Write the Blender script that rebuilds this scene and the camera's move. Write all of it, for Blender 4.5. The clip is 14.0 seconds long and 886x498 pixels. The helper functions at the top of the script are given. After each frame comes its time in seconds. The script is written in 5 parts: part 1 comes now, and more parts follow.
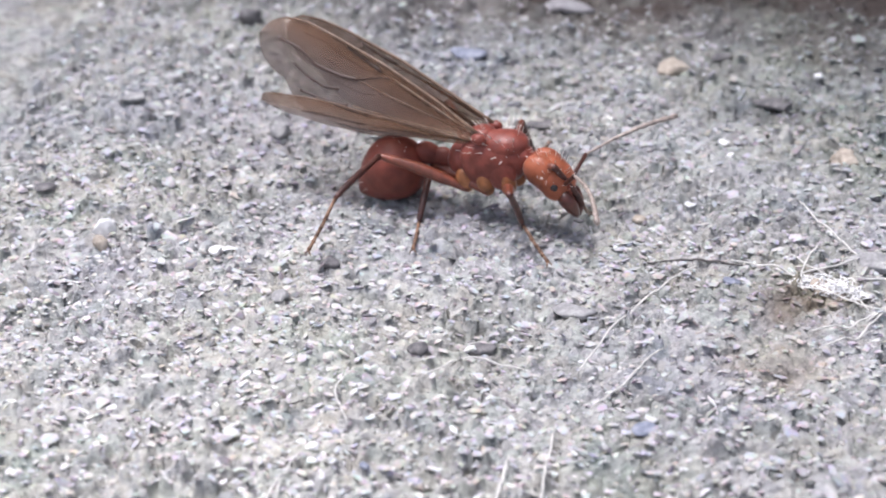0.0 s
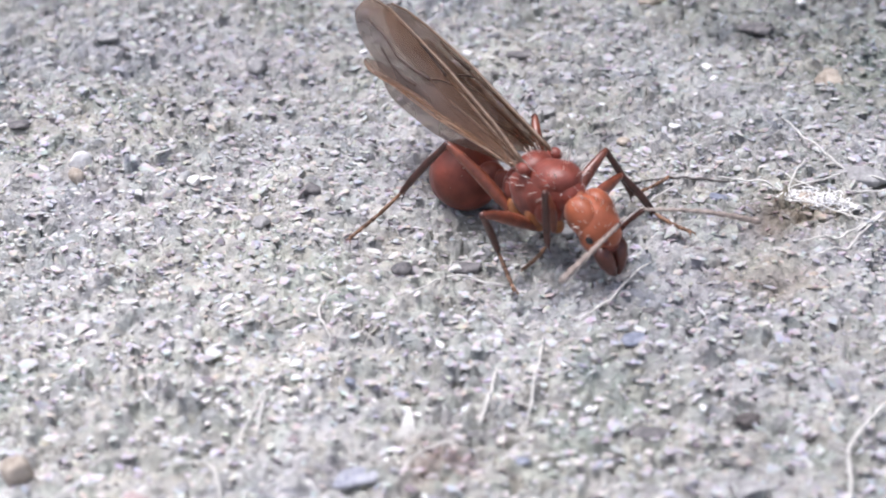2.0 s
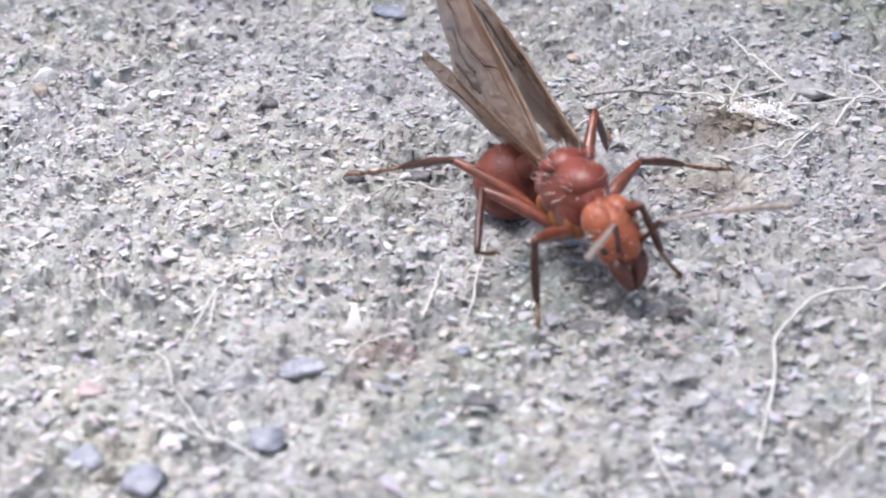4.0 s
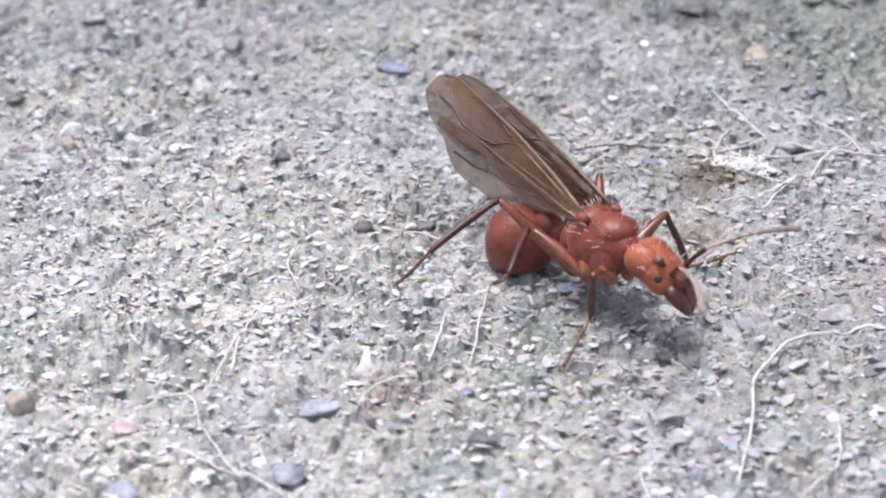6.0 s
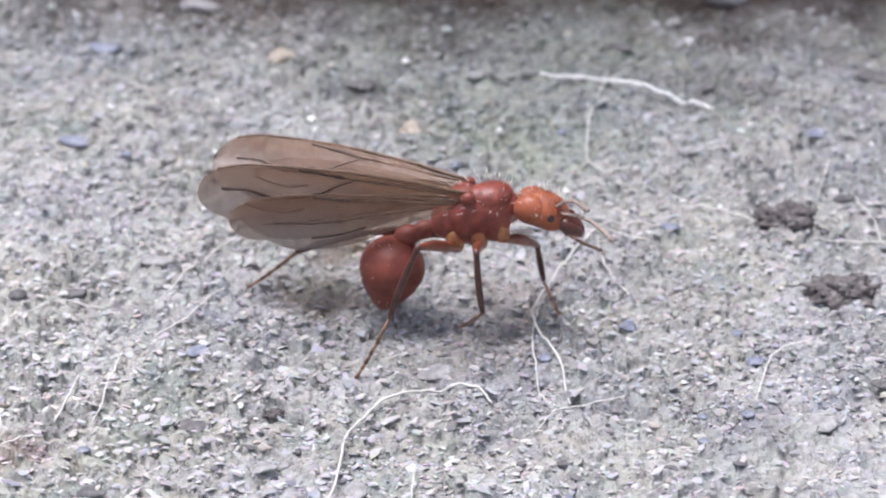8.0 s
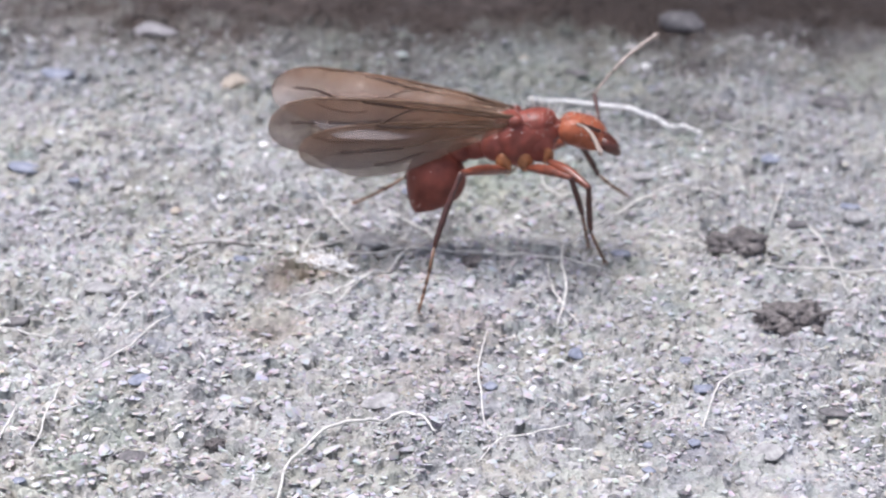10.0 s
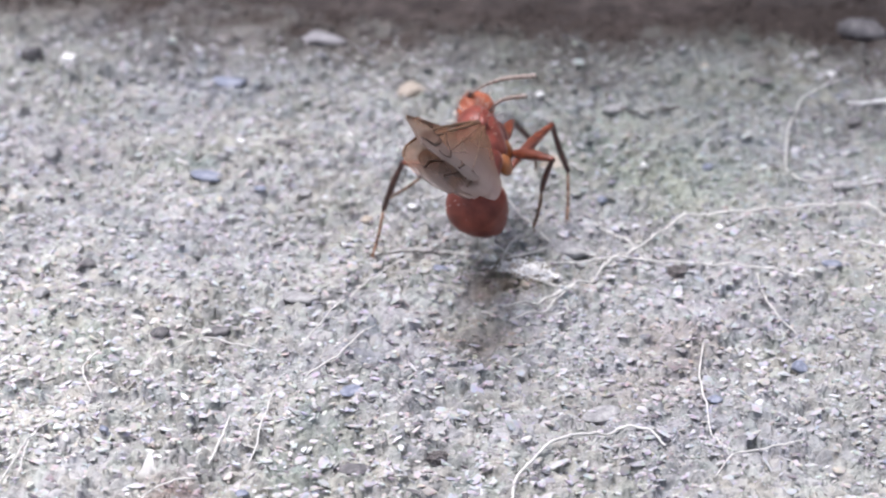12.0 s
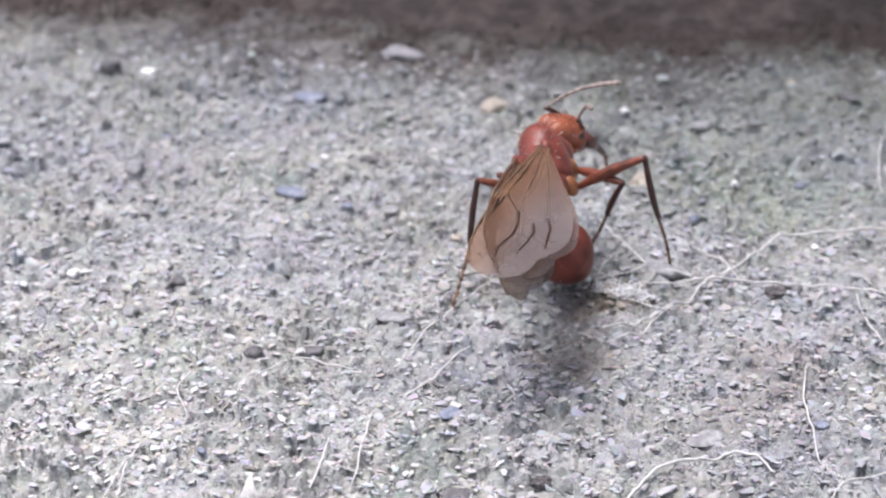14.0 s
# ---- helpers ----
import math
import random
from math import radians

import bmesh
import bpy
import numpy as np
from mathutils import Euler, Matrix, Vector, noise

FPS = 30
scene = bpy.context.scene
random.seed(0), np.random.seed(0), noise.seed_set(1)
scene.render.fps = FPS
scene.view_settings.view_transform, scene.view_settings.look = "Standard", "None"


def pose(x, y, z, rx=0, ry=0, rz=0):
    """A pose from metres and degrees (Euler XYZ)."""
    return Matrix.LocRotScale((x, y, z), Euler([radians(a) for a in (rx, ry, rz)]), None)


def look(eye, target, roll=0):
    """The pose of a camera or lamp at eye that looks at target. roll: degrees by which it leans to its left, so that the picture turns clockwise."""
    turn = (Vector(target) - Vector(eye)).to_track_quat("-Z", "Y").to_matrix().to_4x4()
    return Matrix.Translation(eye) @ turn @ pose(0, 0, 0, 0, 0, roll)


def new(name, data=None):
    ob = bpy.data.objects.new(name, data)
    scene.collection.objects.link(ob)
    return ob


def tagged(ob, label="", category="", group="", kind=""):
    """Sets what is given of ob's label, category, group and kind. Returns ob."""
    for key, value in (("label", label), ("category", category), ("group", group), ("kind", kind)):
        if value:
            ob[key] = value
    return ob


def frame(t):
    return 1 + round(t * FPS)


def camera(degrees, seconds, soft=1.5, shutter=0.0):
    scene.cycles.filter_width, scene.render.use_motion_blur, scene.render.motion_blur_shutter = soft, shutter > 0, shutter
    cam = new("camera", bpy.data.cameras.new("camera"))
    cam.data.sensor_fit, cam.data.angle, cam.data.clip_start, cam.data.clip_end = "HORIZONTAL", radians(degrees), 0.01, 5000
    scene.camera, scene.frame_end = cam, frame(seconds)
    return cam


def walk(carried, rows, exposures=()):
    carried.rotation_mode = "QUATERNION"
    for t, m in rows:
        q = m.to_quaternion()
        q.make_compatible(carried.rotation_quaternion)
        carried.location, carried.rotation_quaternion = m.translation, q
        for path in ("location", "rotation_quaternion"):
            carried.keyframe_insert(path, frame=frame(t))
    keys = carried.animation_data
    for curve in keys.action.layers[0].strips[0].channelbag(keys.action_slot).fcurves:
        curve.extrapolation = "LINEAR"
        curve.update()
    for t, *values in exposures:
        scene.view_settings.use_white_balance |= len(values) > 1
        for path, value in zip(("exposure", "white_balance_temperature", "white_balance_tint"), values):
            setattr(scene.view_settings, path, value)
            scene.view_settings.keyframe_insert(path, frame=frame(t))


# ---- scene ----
cam = camera(28, 14.0, soft=2.0)
cam.data.dof.use_dof = True
cam.data.dof.focus_distance = 0.0705
cam.data.dof.aperture_fstop = 95.0


PATH = [
    (0, (-0.00503, -0.05971, 0.03715), (-0.00953, 0.00923, -0.00317), -0.10),
    (0.5, (-0.00369, -0.06051, 0.03419), (-0.00687, 0.00826, -0.00656), -0.70),
    (1, (-0.00468, -0.05881, 0.03284), (-0.00818, 0.01009, -0.00767), -1.12),
    (1.5, (-0.00490, -0.05966, 0.03297), (-0.00864, 0.00900, -0.00791), -1.25),
    (2, (-0.00503, -0.06022, 0.03408), (-0.00877, 0.00868, -0.00641), -1.16),
    (2.5, (-0.00437, -0.06194, 0.03376), (-0.00804, 0.00645, -0.00759), -1.30),
    (3, (-0.00456, -0.06249, 0.03322), (-0.00820, 0.00569, -0.00847), -1.40),
    (3.2, (-0.00396, -0.06233, 0.03335), (-0.00737, 0.00570, -0.00861), -1.14),
    (5.3, (-0.00255, -0.06529, 0.03390), (-0.00592, 0.00260, -0.00828), -1.32),
    (5.5, (-0.00207, -0.06541, 0.03510), (-0.00503, 0.00264, -0.00685), -1.10),
    (6, (-0.00364, -0.06697, 0.03713), (-0.00657, 0.00148, -0.00419), -1.02),
    (6.5, (0.00004, -0.07081, 0.04078), (-0.00034, -0.00207, -0.00015), 0.06),
    (7, (-0.00146, -0.06808, 0.03906), (-0.00213, 0.00121, -0.00093), -0.53),
    (7.5, (0.00013, -0.06902, 0.04024), (0.00018, 0.00019, 0.00011), -0.02),
    (8, (0.00564, -0.07219, 0.04203), (0.00939, -0.00305, 0.00196), 1.47),
    (8.5, (0.00686, -0.07143, 0.04000), (0.01099, -0.00249, -0.00039), 1.29),
    (9, (0.00688, -0.07161, 0.04142), (0.01133, -0.00226, 0.00179), 1.55),
    (9.2, (0.00739, -0.07172, 0.04238), (0.01188, -0.00223, 0.00298), 1.65),
    (11.3, (0.00692, -0.07018, 0.04057), (0.01113, -0.00024, 0.00196), 1.51),
    (11.5, (0.00380, -0.06918, 0.04050), (0.00700, 0.00095, 0.00214), 1.29),
    (12, (0.00123, -0.06948, 0.03975), (0.00260, 0.00084, 0.00163), 0.56),
    (12.5, (-0.00021, -0.06963, 0.04161), (0.00067, 0.00113, 0.00430), 0.71),
    (13, (-0.00019, -0.07021, 0.04067), (0.00045, 0.00027, 0.00283), 0.52),
    (13.5, (-0.00084, -0.06902, 0.03954), (-0.00070, 0.00136, 0.00151), 0.29),
    (14, (-0.00146, -0.06824, 0.03956), (-0.00161, 0.00230, 0.00181), 0.28),
]
walk(cam, [(t, look(eye, target, roll)) for t, eye, target, roll in PATH], [(0, 0.83, 6020, 16), (8.5, 0.85, 6020, 16), (11.4, 0.96, 6020, 16), (12.4, 0.84, 6020, 16), (14, 0.8, 6020, 16)])


# ---- light: bright open shade, the sun behind thin cloud, high and a little behind the ant ----
world = bpy.data.worlds.new("world")
scene.world = world
world.use_nodes = True
wt = world.node_tree
sky = wt.nodes.new("ShaderNodeTexSky")
sky.sky_type = "NISHITA"
sky.sun_disc = False
sky.sun_elevation = radians(74)
sky.sun_rotation = radians(-65)
sky.air_density, sky.dust_density, sky.ozone_density = 0.8, 5.0, 0.5
haze = wt.nodes.new("ShaderNodeHueSaturation")
haze.inputs["Saturation"].default_value = 0.6
wt.links.new(sky.outputs["Color"], haze.inputs["Color"])
wt.links.new(haze.outputs["Color"], wt.nodes["Background"].inputs["Color"])
wt.nodes["Background"].inputs["Strength"].default_value = 0.117
sun = bpy.data.lights.new("sun", "SUN")
sun.energy, sun.angle, sun.color = 1.8, radians(26), (1.0, 0.97, 0.93)
sun_lamp = new("sun", sun)
sun_lamp.matrix_world = look((-0.26, 0.12, 1.0), (0, 0, 0))


# ---- materials ----
MM = 0.001


def material(name, rough=0.6):
    m = bpy.data.materials.new(name)
    m.use_nodes = True
    t = m.node_tree
    b = t.nodes["Principled BSDF"]
    b.inputs["Roughness"].default_value = rough
    return m, t, b


def node(t, kind, **values):
    n = t.nodes.new(kind)
    for key, value in values.items():
        n.inputs[key.replace("_", " ")].default_value = value
    return n


def ramp(t, source, stops):
    r = t.nodes.new("ShaderNodeValToRGB")
    while len(r.color_ramp.elements) < len(stops):
        r.color_ramp.elements.new(0.5)
    for e, (at, colour) in zip(r.color_ramp.elements, stops):
        e.position, e.color = at, (*colour, 1)
    t.links.new(source, r.inputs["Fac"])
    return r


def noise_tex(t, scale, detail=4, rough=0.55):
    c = t.nodes.new("ShaderNodeTexCoord")
    n = node(t, "ShaderNodeTexNoise", Scale=scale, Detail=detail, Roughness=rough)
    t.links.new(c.outputs["Object"], n.inputs["Vector"])
    return n


def mixed(t, fac, a, b, kind="MIX"):
    m = t.nodes.new("ShaderNodeMix")
    m.data_type, m.blend_type = "RGBA", kind
    for socket, value in ((m.inputs["Factor"], fac), (m.inputs["A"], a), (m.inputs["B"], b)):
        if isinstance(value, bpy.types.NodeSocket):
            t.links.new(value, socket)
        elif isinstance(value, (int, float)):
            socket.default_value = value
        else:
            socket.default_value = (*value, 1)
    return m.outputs["Result"]


def bumped(t, b, height, strength, distance):
    n = node(t, "ShaderNodeBump", Strength=strength, Distance=distance)
    t.links.new(height, n.inputs["Height"])
    t.links.new(n.outputs["Normal"], b.inputs["Normal"])


def speckled(name, dark, mid, light, scale, rough=0.9, relief=0.00012, spots=None):
    """A mineral surface: two scales of mottling, single dark and light grains, fine relief."""
    m, t, b = material(name, rough)
    fine, broad = noise_tex(t, scale, 5, 0.65), noise_tex(t, scale * 0.12, 3)
    base = ramp(t, fine.outputs["Fac"], [(0.28, dark), (0.5, mid), (0.74, light)])
    tone = ramp(t, broad.outputs["Fac"], [(0.3, (0.74, 0.74, 0.74)), (0.7, (1.12, 1.09, 1.04))])
    out = mixed(t, 1.0, base.outputs["Color"], tone.outputs["Color"], "MULTIPLY")
    if spots:
        c = t.nodes.new("ShaderNodeTexCoord")
        v = node(t, "ShaderNodeTexVoronoi", Scale=scale * 0.8)
        t.links.new(c.outputs["Object"], v.inputs["Vector"])
        pick = ramp(t, v.outputs["Color"], spots)
        out = mixed(t, 0.7, out, pick.outputs["Color"], "MULTIPLY")
    t.links.new(out, b.inputs["Base Color"])
    bumped(t, b, fine.outputs["Fac"], 0.9, relief)
    return m


def plain(name, colour, rough=0.5, vary=0.25, scale=2500, relief=0.00002, coat=0.0, sub=0.0, sheen=0.0):
    """A material with a mottled colour and fine relief."""
    m, t, b = material(name, rough)
    n = noise_tex(t, scale)
    lo, hi = tuple(c * (1 - vary) for c in colour), tuple(min(1, c * (1 + vary)) for c in colour)
    r = ramp(t, n.outputs["Fac"], [(0.3, lo), (0.7, hi)])
    t.links.new(r.outputs["Color"], b.inputs["Base Color"])
    b.inputs["Coat Weight"].default_value = coat
    b.inputs["Coat Roughness"].default_value = 0.3
    b.inputs["Sheen Weight"].default_value = sheen
    b.inputs["Sheen Roughness"].default_value = 0.35
    if sub:
        b.inputs["Subsurface Weight"].default_value = sub
        b.inputs["Subsurface Radius"].default_value = (0.0006, 0.0002, 0.0001)
    bumped(t, b, n.outputs["Fac"], 0.6, relief)
    return m


def stain_and_light(t, paint, x, y, r, colour, amount):
    """A ragged tint round a place in millimetres, for stains and painted-in light."""
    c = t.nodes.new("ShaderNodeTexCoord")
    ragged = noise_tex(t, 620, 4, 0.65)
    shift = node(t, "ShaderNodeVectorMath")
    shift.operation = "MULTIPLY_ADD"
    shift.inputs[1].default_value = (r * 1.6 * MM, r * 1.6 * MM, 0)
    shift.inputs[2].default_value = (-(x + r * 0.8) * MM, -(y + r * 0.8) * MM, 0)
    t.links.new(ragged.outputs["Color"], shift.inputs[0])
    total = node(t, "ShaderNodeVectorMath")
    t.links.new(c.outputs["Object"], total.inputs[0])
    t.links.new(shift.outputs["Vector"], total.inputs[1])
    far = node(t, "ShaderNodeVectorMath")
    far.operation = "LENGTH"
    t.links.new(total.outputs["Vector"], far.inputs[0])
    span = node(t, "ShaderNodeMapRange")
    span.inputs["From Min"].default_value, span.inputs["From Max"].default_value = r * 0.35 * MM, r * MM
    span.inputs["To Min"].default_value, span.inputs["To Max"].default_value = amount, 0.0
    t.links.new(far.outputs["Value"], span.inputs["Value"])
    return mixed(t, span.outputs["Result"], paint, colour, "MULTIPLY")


# Stains and painted light and shade on the concrete: place, breadth, tint, strength.
STAINS_AND_LIGHT = (
    # Broad shade at the back right, painted into the colour.
    (15.0, 27.0, 20.0, (0.66, 0.7, 0.67), 0.9),
    # Broad areas of darker tone.
    (-8.0, 24.0, 8.0, (0.76, 0.78, 0.8), 0.7), (10.0, 11.0, 5.0, (0.78, 0.8, 0.78), 0.6), (10.5, -10.5, 6.0, (0.8, 0.8, 0.82), 0.6),
    (-22.0, 28.0, 13.0, (0.86, 0.88, 0.87), 0.7),
    # Front left brightened: light falling from the left, put in as colour.
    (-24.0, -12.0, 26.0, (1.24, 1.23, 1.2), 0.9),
    # First place here: brown soiling, with some of the ant's shadow painted in.
    (4.7, 0.3, 2.2, (0.42, 0.35, 0.32), 0.85), (3.9, -3.8, 2.6, (0.84, 0.74, 0.62), 0.7), (11.0, -8.2, 2.6, (0.8, 0.7, 0.6), 0.3), (6.0, 1.0, 2.2, (0.98, 0.9, 0.72), 0.7), (5.7, 17.4, 3.0, (0.55, 0.54, 0.58), 0.8),
    (16.0, 12.0, 5.5, (0.82, 0.92, 0.8), 0.55), (25.5, 18.8, 4.5, (0.62, 0.61, 0.64), 0.7), (-7.6, -15.6, 1.8, (0.8, 0.62, 0.6), 0.7),
    (12.6, -4.6, 3.2, (0.86, 0.8, 0.72), 0.7), (21.0, -13.6, 3.0, (0.72, 0.72, 0.78), 0.6), (-17.0, 14.5, 4.0, (0.84, 0.8, 0.84), 0.6),
)


def ground_material():
    """Pale gritty concrete with stains and painted light in patches, browner towards the bank: soil with shade painted
    in.
    """
    m = speckled("rough_concrete", (0.21, 0.214, 0.22), (0.395, 0.404, 0.408), (0.525, 0.535, 0.538), 1900, 0.9, 0.0004,
                 [(0.0, (0.42, 0.42, 0.47)), (0.09, (0.8, 0.8, 0.87)), (0.3, (1.0, 0.96, 0.9)), (0.5, (0.93, 1.0, 0.95)), (0.7, (1.0, 0.98, 1.02)), (0.88, (1.05, 1.05, 1.05)), (1.0, (1.45, 1.45, 1.45))])
    t = m.node_tree
    b = t.nodes["Principled BSDF"]
    paint = b.inputs["Base Color"].links[0].from_socket
    for scale, detail, stops in (
            (105, 3, [(0.3, (0.84, 0.93, 0.85)), (0.43, (1.0, 0.99, 0.94)), (0.56, (0.97, 0.98, 1.0)), (0.7, (0.91, 0.9, 0.97))]),
            (420, 4, [(0.3, (0.8, 0.82, 0.9)), (0.45, (1.0, 0.99, 0.97)), (0.6, (1.04, 1.03, 1.0)), (0.72, (0.92, 0.88, 0.83))])):
        tint = noise_tex(t, scale, detail)
        hue = ramp(t, tint.outputs["Fac"], stops)
        paint = mixed(t, 1.0, paint, hue.outputs["Color"], "MULTIPLY")
    for patch in STAINS_AND_LIGHT:
        paint = stain_and_light(t, paint, *patch)
    # Darker brown towards the bank: soil tone with the bank's shade painted in.
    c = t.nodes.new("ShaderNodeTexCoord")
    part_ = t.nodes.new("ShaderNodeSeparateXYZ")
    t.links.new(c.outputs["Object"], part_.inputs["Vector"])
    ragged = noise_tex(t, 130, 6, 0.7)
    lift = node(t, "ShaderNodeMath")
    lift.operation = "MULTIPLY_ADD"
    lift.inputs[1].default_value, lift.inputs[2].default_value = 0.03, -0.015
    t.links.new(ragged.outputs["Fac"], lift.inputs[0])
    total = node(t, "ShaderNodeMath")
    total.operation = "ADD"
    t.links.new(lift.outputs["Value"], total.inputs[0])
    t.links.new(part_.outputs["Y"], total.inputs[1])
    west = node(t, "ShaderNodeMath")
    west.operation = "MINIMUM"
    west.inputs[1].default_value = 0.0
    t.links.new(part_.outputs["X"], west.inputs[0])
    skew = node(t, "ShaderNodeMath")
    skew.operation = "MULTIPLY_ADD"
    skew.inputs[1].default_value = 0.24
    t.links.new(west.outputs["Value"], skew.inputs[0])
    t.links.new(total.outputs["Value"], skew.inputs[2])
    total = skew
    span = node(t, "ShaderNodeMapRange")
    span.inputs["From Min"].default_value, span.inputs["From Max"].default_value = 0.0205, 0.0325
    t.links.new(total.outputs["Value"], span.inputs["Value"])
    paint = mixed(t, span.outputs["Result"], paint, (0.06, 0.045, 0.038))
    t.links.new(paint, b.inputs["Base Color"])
    return m


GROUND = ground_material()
SOIL = speckled("dark_soil", (0.024, 0.019, 0.018), (0.058, 0.046, 0.042), (0.12, 0.1, 0.092), 700, 0.95, 0.0004)


def grain_material(name, tones, rough):
    """Mineral grains, each with a tone of its own, taking the concrete's stains and painted light."""
    m, t, b = material(name, rough)
    g = t.nodes.new("ShaderNodeNewGeometry")
    r = ramp(t, g.outputs["Random Per Island"], tones)
    n = noise_tex(t, 3500)
    c = mixed(t, 0.35, r.outputs["Color"], n.outputs["Color"], "OVERLAY")
    for patch in STAINS_AND_LIGHT:
        c = stain_and_light(t, c, *patch)
    t.links.new(c, b.inputs["Base Color"])
    bumped(t, b, n.outputs["Fac"], 0.8, 0.0001)
    return m


GRAINS = grain_material("sand_grains", [(0.0, (0.14, 0.14, 0.147)), (0.1, (0.24, 0.218, 0.224)), (0.2, (0.354, 0.348, 0.348)), (0.34, (0.425, 0.389, 0.342)), (0.48, (0.448, 0.454, 0.448)), (0.62, (0.413, 0.407, 0.46)), (0.76, (0.48, 0.462, 0.44)), (0.97, (0.55, 0.545, 0.54)), (1.0, (0.74, 0.74, 0.74))], 0.8)
CHIPS = grain_material("stone_chips", [(0.0, (0.201, 0.201, 0.224)), (0.06, (0.319, 0.319, 0.336)), (0.3, (0.389, 0.384, 0.389)), (0.6, (0.437, 0.437, 0.437)), (0.9, (0.472, 0.46, 0.472)), (1.0, (0.543, 0.537, 0.537))], 0.85)
CUTICLE = plain("red_cuticle", (0.2, 0.05, 0.034), 0.44, 0.35, 1700, 0.00011, 0.16, 0.05, 0.14)
CUTICLE_HEAD = plain("orange_red_cuticle", (0.29, 0.085, 0.04), 0.44, 0.4, 1100, 0.00004, 0.08, 0.06, 0.2)
CUTICLE_DARK = plain("dark_red_cuticle", (0.16, 0.041, 0.027), 0.52, 0.35, 1300, 0.00008, 0.03, 0.05, 0.06)
FEMUR = plain("leg_red", (0.18, 0.052, 0.028), 0.34, 0.45, 2500, 0.00002, 0.3, 0.05)
COXA = plain("leg_base_orange", (0.3, 0.115, 0.04), 0.4, 0.5, 2000, 0.00003, 0.15, 0.05)
TIBIA = plain("leg_dark_brown", (0.06, 0.02, 0.014), 0.42, 0.5, 2500, 0.00002, 0.1)
TARSUS = plain("leg_yellow_brown", (0.19, 0.105, 0.062), 0.5, 0.6, 3500, 0.00002)
for skin in (CUTICLE, CUTICLE_HEAD, CUTICLE_DARK):
    skin.node_tree.nodes["Principled BSDF"].inputs["Specular IOR Level"].default_value = 0.3
JAW = plain("jaw_dark_brown", (0.09, 0.025, 0.015), 0.3, 0.4, 2500, 0.00002, 0.3)
EYE = plain("eye_black", (0.02, 0.014, 0.014), 0.25, 0.2, 6000, 0.00002, 0.4)
FEELER = plain("feeler_pale_brown", (0.33, 0.27, 0.23), 0.32, 0.5, 4000, 0.00002, 0.2)
VEIN = plain("wing_vein_brown", (0.055, 0.03, 0.02), 0.45, 0.3, 3000, 0.00001)
VEIN_AMBER = plain("wing_vein_amber", (0.14, 0.085, 0.05), 0.4, 0.3, 3000, 0.00001)
FLUFF = plain("white_fluff", (0.9, 0.89, 0.87), 0.7, 0.05, 3000, 0.00001)
HAIR = plain("pale_hair", (0.8, 0.74, 0.66), 0.5, 0.1, 3000, 0.00001)
FIBRE = plain("pale_fibre", (0.62, 0.605, 0.56), 0.6, 0.15, 2500, 0.00003)
FIBRE_DARK = plain("dark_fibre", (0.1, 0.09, 0.085), 0.6, 0.3, 2500, 0.00003)


def wing_material():
    """A thin smoky membrane, amber along its leading edge and greyer behind, partly see-through, faintly wrinkled."""
    m, t, b = material("wing_membrane", 0.36)
    n, broad = noise_tex(t, 700), noise_tex(t, 180, 3)
    c = t.nodes.new("ShaderNodeTexCoord")
    xyz = t.nodes.new("ShaderNodeSeparateXYZ")
    t.links.new(c.outputs["Object"], xyz.inputs["Vector"])
    across = node(t, "ShaderNodeMapRange")
    across.inputs["From Min"].default_value, across.inputs["From Max"].default_value = 0.0, -0.0017
    t.links.new(xyz.outputs["Z"], across.inputs["Value"])
    grey = ramp(t, broad.outputs["Fac"], [(0.35, (0.26, 0.225, 0.215)), (0.65, (0.37, 0.325, 0.315))])
    root = node(t, "ShaderNodeMapRange")
    root.inputs["From Min"].default_value, root.inputs["From Max"].default_value = -0.0014, -0.006
    root.inputs["To Min"].default_value = 0.15
    t.links.new(xyz.outputs["X"], root.inputs["Value"])
    share = node(t, "ShaderNodeMath")
    share.operation = "MULTIPLY"
    t.links.new(across.outputs["Result"], share.inputs[0])
    t.links.new(root.outputs["Result"], share.inputs[1])
    paint = mixed(t, share.outputs["Value"], (0.32, 0.185, 0.115), grey.outputs["Color"])
    t.links.new(paint, b.inputs["Base Color"])
    bumped(t, b, n.outputs["Fac"], 0.5, 0.00008)
    lucent = node(t, "ShaderNodeBsdfTranslucent")
    t.links.new(paint, lucent.inputs["Color"])
    clear = node(t, "ShaderNodeBsdfTransparent", Color=(0.95, 0.9, 0.85, 1))
    one, two = node(t, "ShaderNodeMixShader", Fac=0.34), node(t, "ShaderNodeMixShader", Fac=0.52)
    t.links.new(b.outputs["BSDF"], one.inputs[1])
    t.links.new(lucent.outputs["BSDF"], one.inputs[2])
    t.links.new(one.outputs["Shader"], two.inputs[1])
    t.links.new(clear.outputs["BSDF"], two.inputs[2])
    t.links.new(two.outputs["Shader"], t.nodes["Material Output"].inputs["Surface"])
    return m


MEMBRANE = wing_material()


def finish(bm, name, material_, smooth=True):
    me = bpy.data.meshes.new(name)
    bm.to_mesh(me)
    bm.free()
    me.materials.append(material_)
    if smooth:
        me.polygons.foreach_set("use_smooth", [True] * len(me.polygons))
    return me


def part(name, bm, material_, parent, label=""):
    ob = new(name, finish(bm, name, material_))
    ob.parent = parent
    return tagged(ob, label) if label else ob


def thing(name, bm, material_, label, category, group="", kind=""):
    return tagged(new(name, finish(bm, name, material_)), label, category, group, kind)


